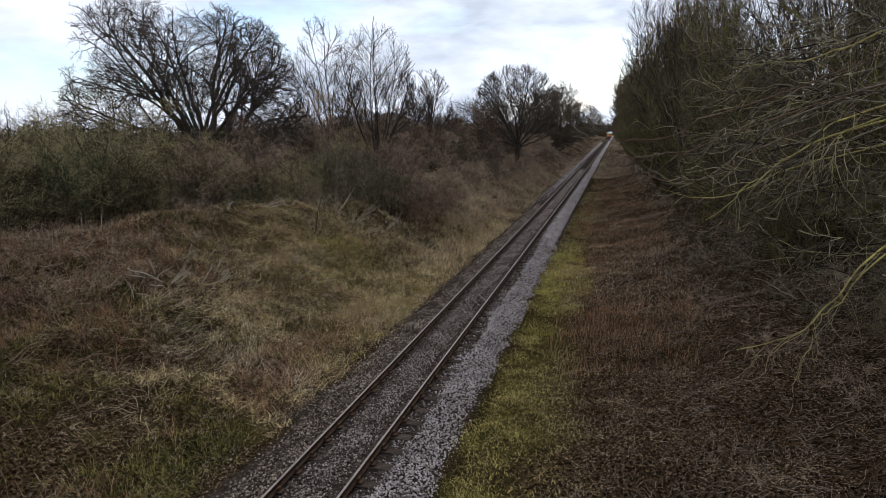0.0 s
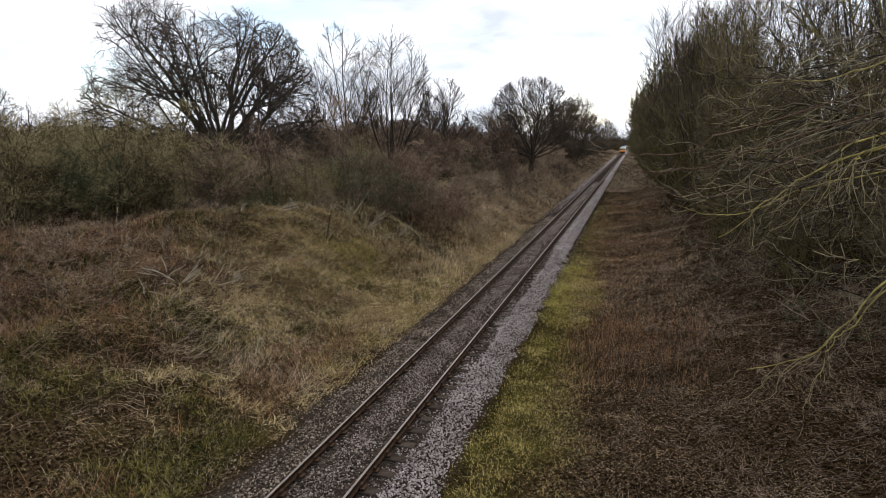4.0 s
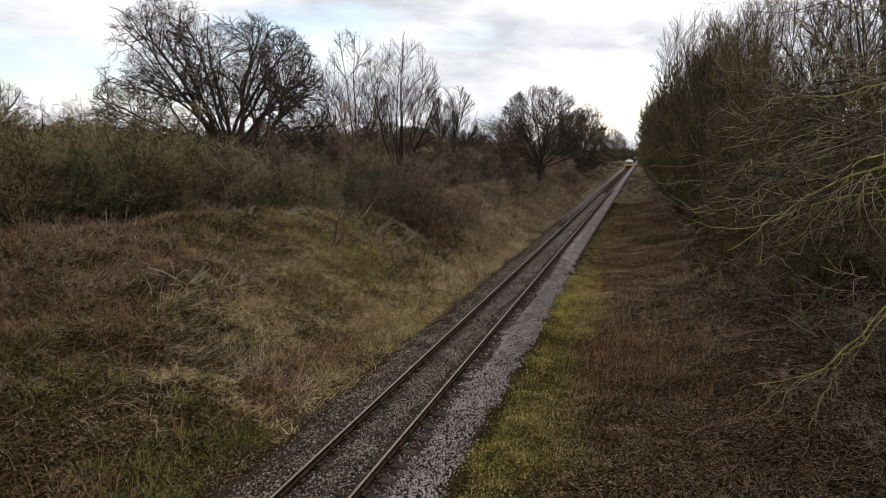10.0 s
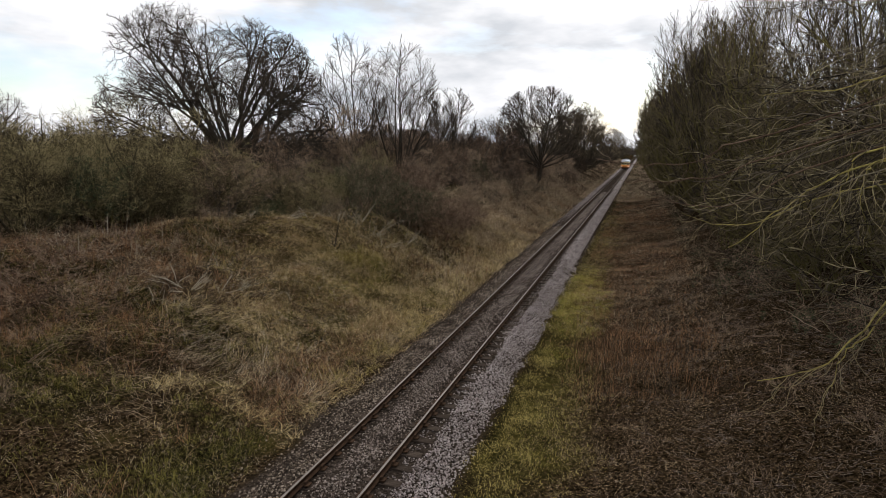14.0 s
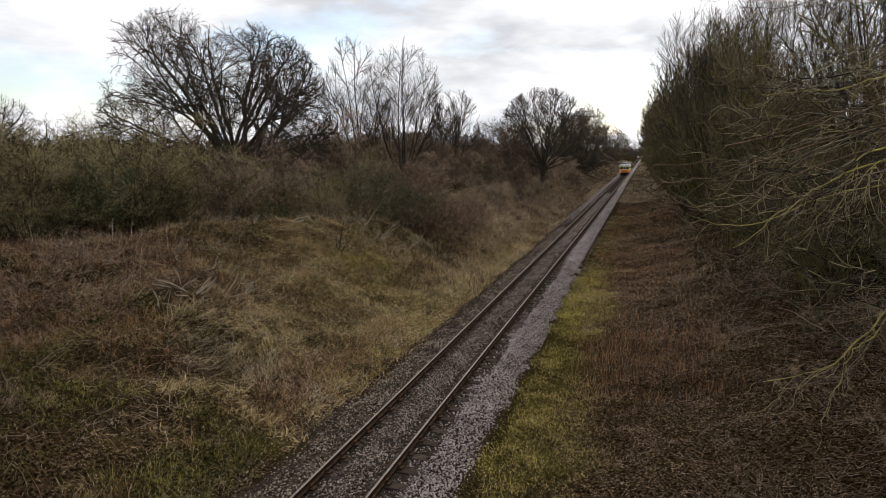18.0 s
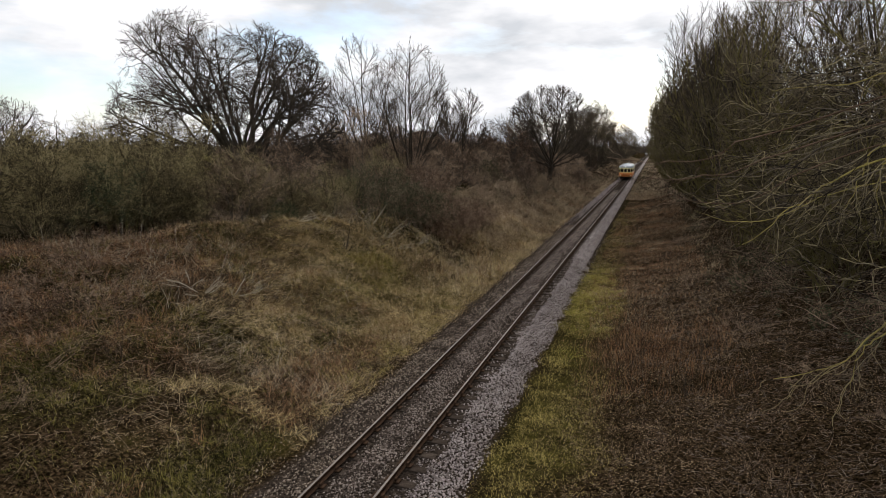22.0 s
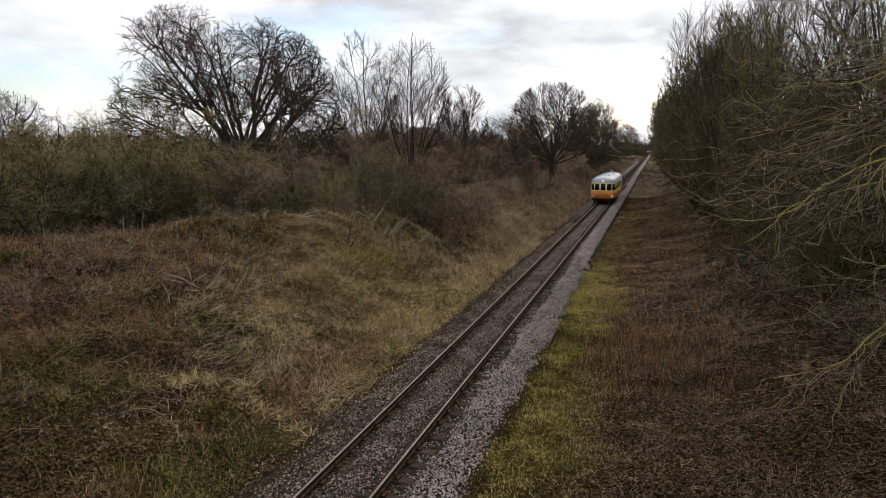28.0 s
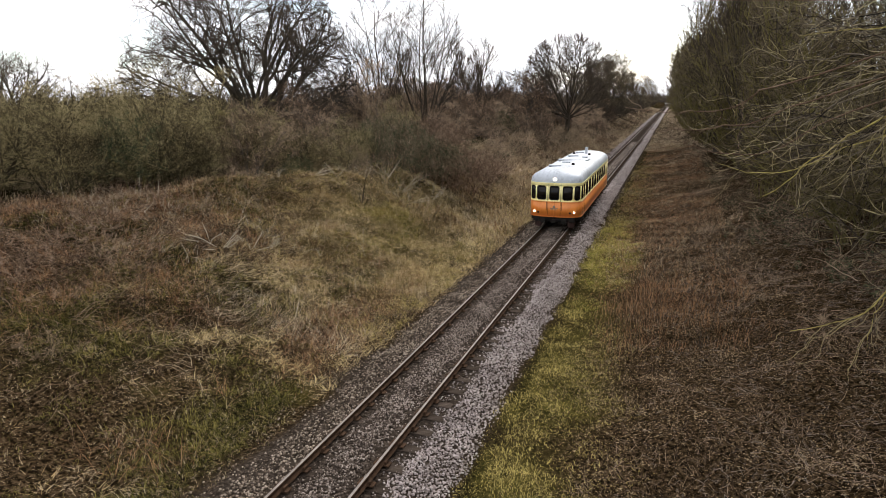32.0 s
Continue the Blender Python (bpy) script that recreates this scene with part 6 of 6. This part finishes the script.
def strip(s0, s1, z0, z1, inset=0.0, thick=0.05, lean=0.0):
    """A curved slab along the body's plan from s0 to s1, between two heights."""
    n = max(2, int(abs(s1 - s0) / 0.09) + 1)
    s = np.linspace(s0, s1, n)
    o, i = plan_at(s, inset), plan_at(s, inset + thick)
    ot, it = plan_at(s, inset + lean), plan_at(s, inset + thick + lean)
    V = np.concatenate([np.c_[o, np.full(n, z0)], np.c_[ot, np.full(n, z1)], np.c_[it, np.full(n, z1)], np.c_[i, np.full(n, z0)]])
    k = np.arange(n - 1)
    F = [np.stack([k + a * n, k + 1 + a * n, k + 1 + b * n, k + b * n], -1) for a, b in ((0, 1), (1, 2), (2, 3), (3, 0))]
    F.append(np.array([[0, n, 2 * n, 3 * n], [n - 1, 4 * n - 1, 3 * n - 1, 2 * n - 1]]))
    return V, np.concatenate(F)


def loft(levels):
    """Closed rings of the plan at rising heights with growing insets, capped on top."""
    s = np.linspace(0, ROUND, 181)[:-1]
    n = len(s)
    V = np.concatenate([np.c_[shrunk(s, i), np.full(n, z)] for z, i in levels])
    k = np.arange(n)
    F = np.concatenate([np.stack([k + a * n, (k + 1) % n + a * n, (k + 1) % n + (a + 1) * n, k + (a + 1) * n], -1) for a in range(len(levels) - 1)])
    return V, F


def shrunk(s, inset):
    p = plan_at(s)
    c = np.array([0, CAR_LENGTH / 2])
    half = np.array([HALF, CAR_LENGTH / 2])
    return c + (p - c) * (half - np.array([inset, inset * 0.9])) / half


SILL, BELT, WIN0, WIN1, EAVE = 0.72, 1.60, 1.69, 2.50, 2.66


def railcar():
    car = thing("railcar", "orange and cream railcar with silver roof and lit headlamps", "railcar")
    V, F = strip(0, ROUND, SILL, BELT, 0.0, 0.06)
    body = part("lower_body", raw_mesh("lower_body", V, F, ORANGE, False), ORANGE, car, "orange painted lower body panels")
    for z in (SILL + 0.03, BELT - 0.015):
        V, F = strip(0, ROUND, z - 0.02, z + 0.02, -0.012, 0.03)
        part("moulding", raw_mesh("moulding", V, F, ORANGE), ORANGE, body)
    # windows as stretches of the plan: three each side of a middle one at both ends, then the side windows
    wins = [(-0.28, 0.28), (0.46, 1.02), (1.12, 1.52), (1.62, 2.02)]
    side = [(2.2, 2.72)] + [(3.05 + 1.37 * k, 4.10 + 1.37 * k) for k in range(8)]
    half = ROUND / 2
    ends = side + [(half - b, half - a) for a, b in wins[1:][::-1]] + [(half - 0.28, half + 0.28)]
    spans = sorted({(round(a, 3), round(b, 3)) for a, b in wins[1:] + ends} | {(round(-b, 3), round(-a, 3)) for a, b in wins[1:] + ends[:-1]} | {(-0.28, 0.28)})
    spans = [((a + ROUND) % ROUND, (a + ROUND) % ROUND + b - a) for a, b in spans]
    spans.sort()
    pieces = [strip(0, ROUND, BELT, WIN0, 0.0, 0.05), strip(0, ROUND, WIN1, EAVE, 0.0, 0.05)]
    for (a, b), (c, d) in zip(spans, spans[1:] + [(spans[0][0] + ROUND, 0)]):
        if c - b > 0.01:
            pieces.append(strip(b, c, WIN0, WIN1, 0.0, 0.05))
        # rounded window corners
        for w, z in ((0.085, 0.022), (0.05, 0.044), (0.026, 0.070), (0.010, 0.10)):
            for low, high in ((WIN0, WIN0 + z), (WIN1 - z, WIN1)):
                pieces.append(strip(a, a + w, low, high, 0.001, 0.04))
                pieces.append(strip(b - w, b, low, high, 0.001, 0.04))
    V, F = joined(pieces)
    band = part("window_band", raw_mesh("window_band", V, F, CREAM), CREAM, car, "cream painted window band")
    for a, b in spans:
        V, F = strip(a + 0.004, b - 0.004, WIN0 + 0.004, WIN1 - 0.004, 0.035, 0.012)
        pane = part("window", raw_mesh("window", V, F, GLASS), GLASS, car, "window with the dark interior put into the pane's colour")
        V, F = joined([strip(a + 0.002, b - 0.002, WIN0 + 0.002, WIN0 + 0.034, 0.008, 0.03), strip(a + 0.002, b - 0.002, WIN1 - 0.034, WIN1 - 0.002, 0.008, 0.03),
                       strip(a + 0.002, a + 0.034, WIN0 + 0.034, WIN1 - 0.034, 0.008, 0.03), strip(b - 0.034, b - 0.002, WIN0 + 0.034, WIN1 - 0.034, 0.008, 0.03)])
        part("rubber_seal", raw_mesh("rubber_seal", V, F, BLACK), BLACK, pane)
    # lining above and below the windows, and the middle door at the front
    V, F = strip(0, ROUND, EAVE - 0.03, EAVE + 0.015, -0.015, 0.05)
    part("gutter", raw_mesh("gutter", V, F, CREAM), CREAM, car, "cream cantrail strip under the roof")
    for s in (-0.36, 0.36):
        V, F = strip(s - 0.007, s + 0.007, SILL + 0.1, EAVE - 0.06, -0.003, 0.03)
        part("door_edge", raw_mesh("door_edge", V, F, BLACK), BLACK, car, "edge of the end door")
    for s in (2.12, 2.82, half - 2.12, half - 2.82, -2.12, -2.82):
        V, F = strip(s - 0.01, s + 0.01, SILL, EAVE - 0.05, -0.005, 0.03)
        part("door_edge", raw_mesh("door_edge", V, F, BLACK), BLACK, car)
    # roof
    levels = [(EAVE + z, i) for z, i in ((0, 0), (0.10, 0.008), (0.19, 0.025), (0.27, 0.055), (0.34, 0.10), (0.405, 0.16), (0.465, 0.25), (0.525, 0.36), (0.575, 0.5), (0.62, 0.68), (0.655, 0.9), (0.68, 1.15), (0.69, 1.42))]
    V, F = loft(levels)
    n = 180
    F2 = np.stack([np.arange(n // 2 - 1) + len(V) - n, np.arange(1, n // 2) + len(V) - n, len(V) - 1 - np.arange(1, n // 2), len(V) - 1 - np.arange(n // 2 - 1)], -1)
    roof = part("roof", raw_mesh("roof", V, [F, F2], SILVER, True), SILVER, car, "silver painted rounded roof")
    for x, y, sx, sy in ((-0.45, 2.6, 0.75, 0.4), (-0.1, 4.7, 0.5, 0.45), (-0.5, 6.3, 0.8, 0.5), (-0.35, 9.2, 0.7, 0.5), (0.5, 8.6, 0.35, 0.5), (-0.3, 12.0, 0.6, 0.5), (0.85, 7.2, 0.16, 1.0)):
        z = 3.35 - 0.12 * x * x
        vent = part("roof_vent", box_bm(sx, sy, 0.10, (x, y, z + 0.04), 0.025), SILVER, roof)
        # a black block under the lid paints in the shade beneath the vent
        part("vent_shade", box_bm(sx - 0.08, sy - 0.08, 0.10, (x, y, z - 0.03), 0.0), BLACK, vent)
    for x, y in ((0.45, 3.6), (-0.62, 11.2), (0.55, 10.5)):
        bm = bmesh.new()
        bmesh.ops.create_cone(bm, cap_ends=True, segments=14, radius1=0.10, radius2=0.08, depth=0.14, matrix=Matrix.Translation((x, y, 3.38)))
        part("roof_cap", bm, BLACK, roof, "small dark roof ventilator")
    for x, y, h in ((0.22, 11.4, 0.42),):
        bm = bmesh.new()
        bmesh.ops.create_cone(bm, cap_ends=True, segments=14, radius1=0.09, radius2=0.09, depth=h, matrix=Matrix.Translation((x, y, 3.34 + h / 2)))
        bmesh.ops.create_cone(bm, cap_ends=True, segments=14, radius1=0.13, radius2=0.13, depth=0.06, matrix=Matrix.Translation((x, y, 3.34 + h)))
        part("exhaust_pipe", bm, SILVER, roof, "short exhaust stack")
    # lamps
    for x in (-1.12, 1.12):
        y = 0.17
        bm = bmesh.new()
        bmesh.ops.create_cone(bm, cap_ends=True, segments=20, radius1=0.125, radius2=0.125, depth=0.12, matrix=Matrix.Translation((x, y - 0.02, 1.02)) @ Matrix.Rotation(math.pi / 2, 4, "X"))
        ring = part("headlamp", bm, ORANGE, car, "round headlamp, lit")
        bm = bmesh.new()
        bmesh.ops.create_uvsphere(bm, u_segments=16, v_segments=8, radius=0.078, matrix=Matrix.Translation((x, y - 0.06, 1.02)) @ Matrix.Diagonal((1, 0.45, 1, 1)))
        part("lens", bm, LAMP, ring, "glowing headlamp lens")
        part("tail_lamp", box_bm(0.10, 0.06, 0.10, (x * 0.80, 0.055, 0.98), 0.015), BLACK, car)
    bm = bmesh.new()
    bmesh.ops.create_cone(bm, cap_ends=True, segments=20, radius1=0.17, radius2=0.15, depth=0.30, matrix=Matrix.Translation((0, 0.20, 2.86)) @ Matrix.Rotation(math.pi / 2, 4, "X"))
    hood = part("roof_lamp", bm, STEEL, roof, "round lamp set in the roof front")
    bm = bmesh.new()
    bmesh.ops.create_uvsphere(bm, u_segments=16, v_segments=8, radius=0.125, matrix=Matrix.Translation((0, 0.04, 2.86)) @ Matrix.Diagonal((1, 0.4, 1, 1)))
    part("lens", bm, LENS, hood, "pale lamp lens")
    # emblem on the front, drawn as plain shapes
    bm = bmesh.new()
    box_bm(0.13, 0.012, 0.13, (0, -0.012, 1.32), 0.0, bm)
    box_bm(0.46, 0.012, 0.04, (0, -0.012, 1.22), 0.0, bm)
    box_bm(0.34, 0.012, 0.03, (0, -0.012, 1.15), 0.0, bm)
    part("emblem", bm, GREY, car, "faded grey front emblem")
    for x in (-0.42, 0.42):
        part("handrail", box_bm(0.025, 0.03, 0.5, (x, -0.035, 1.35), 0.008), BLACK, car)
    for s in (2.78, -2.78):
        p = plan_at(np.array([s]), -0.12)[0]
        part("mirror", box_bm(0.05, 0.16, 0.26, (p[0], p[1], 2.15), 0.015), BLACK, car, "small side mirror")
    # frame, buffers, guards and running gear
    V, F = strip(0, ROUND, 0.50, SILL + 0.01, 0.09, 0.04)
    part("valance", raw_mesh("valance", V, F, BLACK), BLACK, car, "sooty black valance under the body")
    part("underframe", box_bm(2.5, CAR_LENGTH - 1.2, 0.28, (0, CAR_LENGTH / 2, 0.66), 0.03), BLACK, car, "sooty black underframe")
    for y0, d in ((0.12, -1), (CAR_LENGTH - 0.12, 1)):
        beam = part("buffer_beam", box_bm(2.3, 0.16, 0.30, (0, y0 + 0.12 * -d, 0.58), 0.03), BLACK, car)
        for x in (-0.6, 0.6):
            bm = bmesh.new()
            turn = Matrix.Rotation(math.pi / 2, 4, "X")
            bmesh.ops.create_cone(bm, cap_ends=True, segments=16, radius1=0.07, radius2=0.07, depth=0.3, matrix=Matrix.Translation((x, y0 + 0.1 * d, 0.55)) @ turn)
            bmesh.ops.create_cone(bm, cap_ends=True, segments=18, radius1=0.15, radius2=0.15, depth=0.04, matrix=Matrix.Translation((x, y0 + 0.26 * d, 0.55)) @ turn)
            part("buffer", bm, BLACK, beam, "round black buffer")
        part("coupler", box_bm(0.22, 0.36, 0.2, (0, y0 + 0.14 * d, 0.5), 0.04), BLACK, beam)
        for x in (-0.95, 0.95):
            part("wheel_guard", box_bm(0.40, 0.12, 0.46, (x * 0.98, y0 + 0.20 * -d, 0.34), 0.03, turn=Matrix.Rotation(0.35 * (1 if x > 0 else -1), 4, "Z")), RED, car, "faded red guard plate")
    for k in range(6):
        part("equipment_box", box_bm(0.55, 0.9, 0.34, (1.0 if k % 2 else -1.0, 5.2 + 1.0 * k, 0.48), 0.04), BLACK, car)
    wheelsets = []
    for y in (2.0, 4.0, CAR_LENGTH - 4.0, CAR_LENGTH - 2.0):
        bm = bmesh.new()
        turn = Matrix.Rotation(math.pi / 2, 4, "Y")
        bmesh.ops.create_cone(bm, cap_ends=True, segments=12, radius1=0.06, radius2=0.06, depth=1.9, matrix=turn)
        axle = part("wheelset", bm, STEEL, car, "steel axle with two wheels", at=Matrix.Translation((0, y, 0.38)))
        for x in (-0.745, 0.745):
            bm = bmesh.new()
            bmesh.ops.create_cone(bm, cap_ends=True, segments=28, radius1=0.375, radius2=0.375, depth=0.12, matrix=Matrix.Translation((x, 0, 0)) @ turn)
            bmesh.ops.create_cone(bm, cap_ends=True, segments=12, radius1=0.12, radius2=0.10, depth=0.22, matrix=Matrix.Translation((x, 0, 0)) @ turn)
            for a in range(6):
                box_bm(0.14, 0.05, 0.2, (x, 0.2 * math.cos(a * math.pi / 3), 0.2 * math.sin(a * math.pi / 3)), 0.0, bm, Matrix.Rotation(a * math.pi / 3 - math.pi / 2, 4, "X"))
            part("wheel", bm, STEEL, axle)
        wheelsets.append((axle, y))
    for y in (3.0, CAR_LENGTH - 3.0):
        for x in (-1.0, 1.0):
            part("bogie_frame", box_bm(0.1, 2.9, 0.22, (x, y, 0.42), 0.03), BLACK, car)
    return car, wheelsets


CAR, WHEELSETS = railcar()
SPEED, ARRIVE = 11.01, 34.3


def motions():
    """The railcar comes towards the bridge at a steady 25 miles an hour, its wheels turning."""
    where = lambda t: ARRIVE + SPEED * (32.0 - t)
    ticks = [0, 0.1, 0.2] + [k * 1.0 for k in range(1, 32)] + [31.8, 31.9, 32.0]
    walk(CAR, [(t, pose(0, where(t), 0)) for t in ticks])
    turn = SPEED / 0.375
    for axle, y in WHEELSETS:
        walk(axle, [(k / 30, pose(0, y, 0.38, math.degrees(turn * k / 30) % 360.0)) for k in range(0, 961)])


motions()
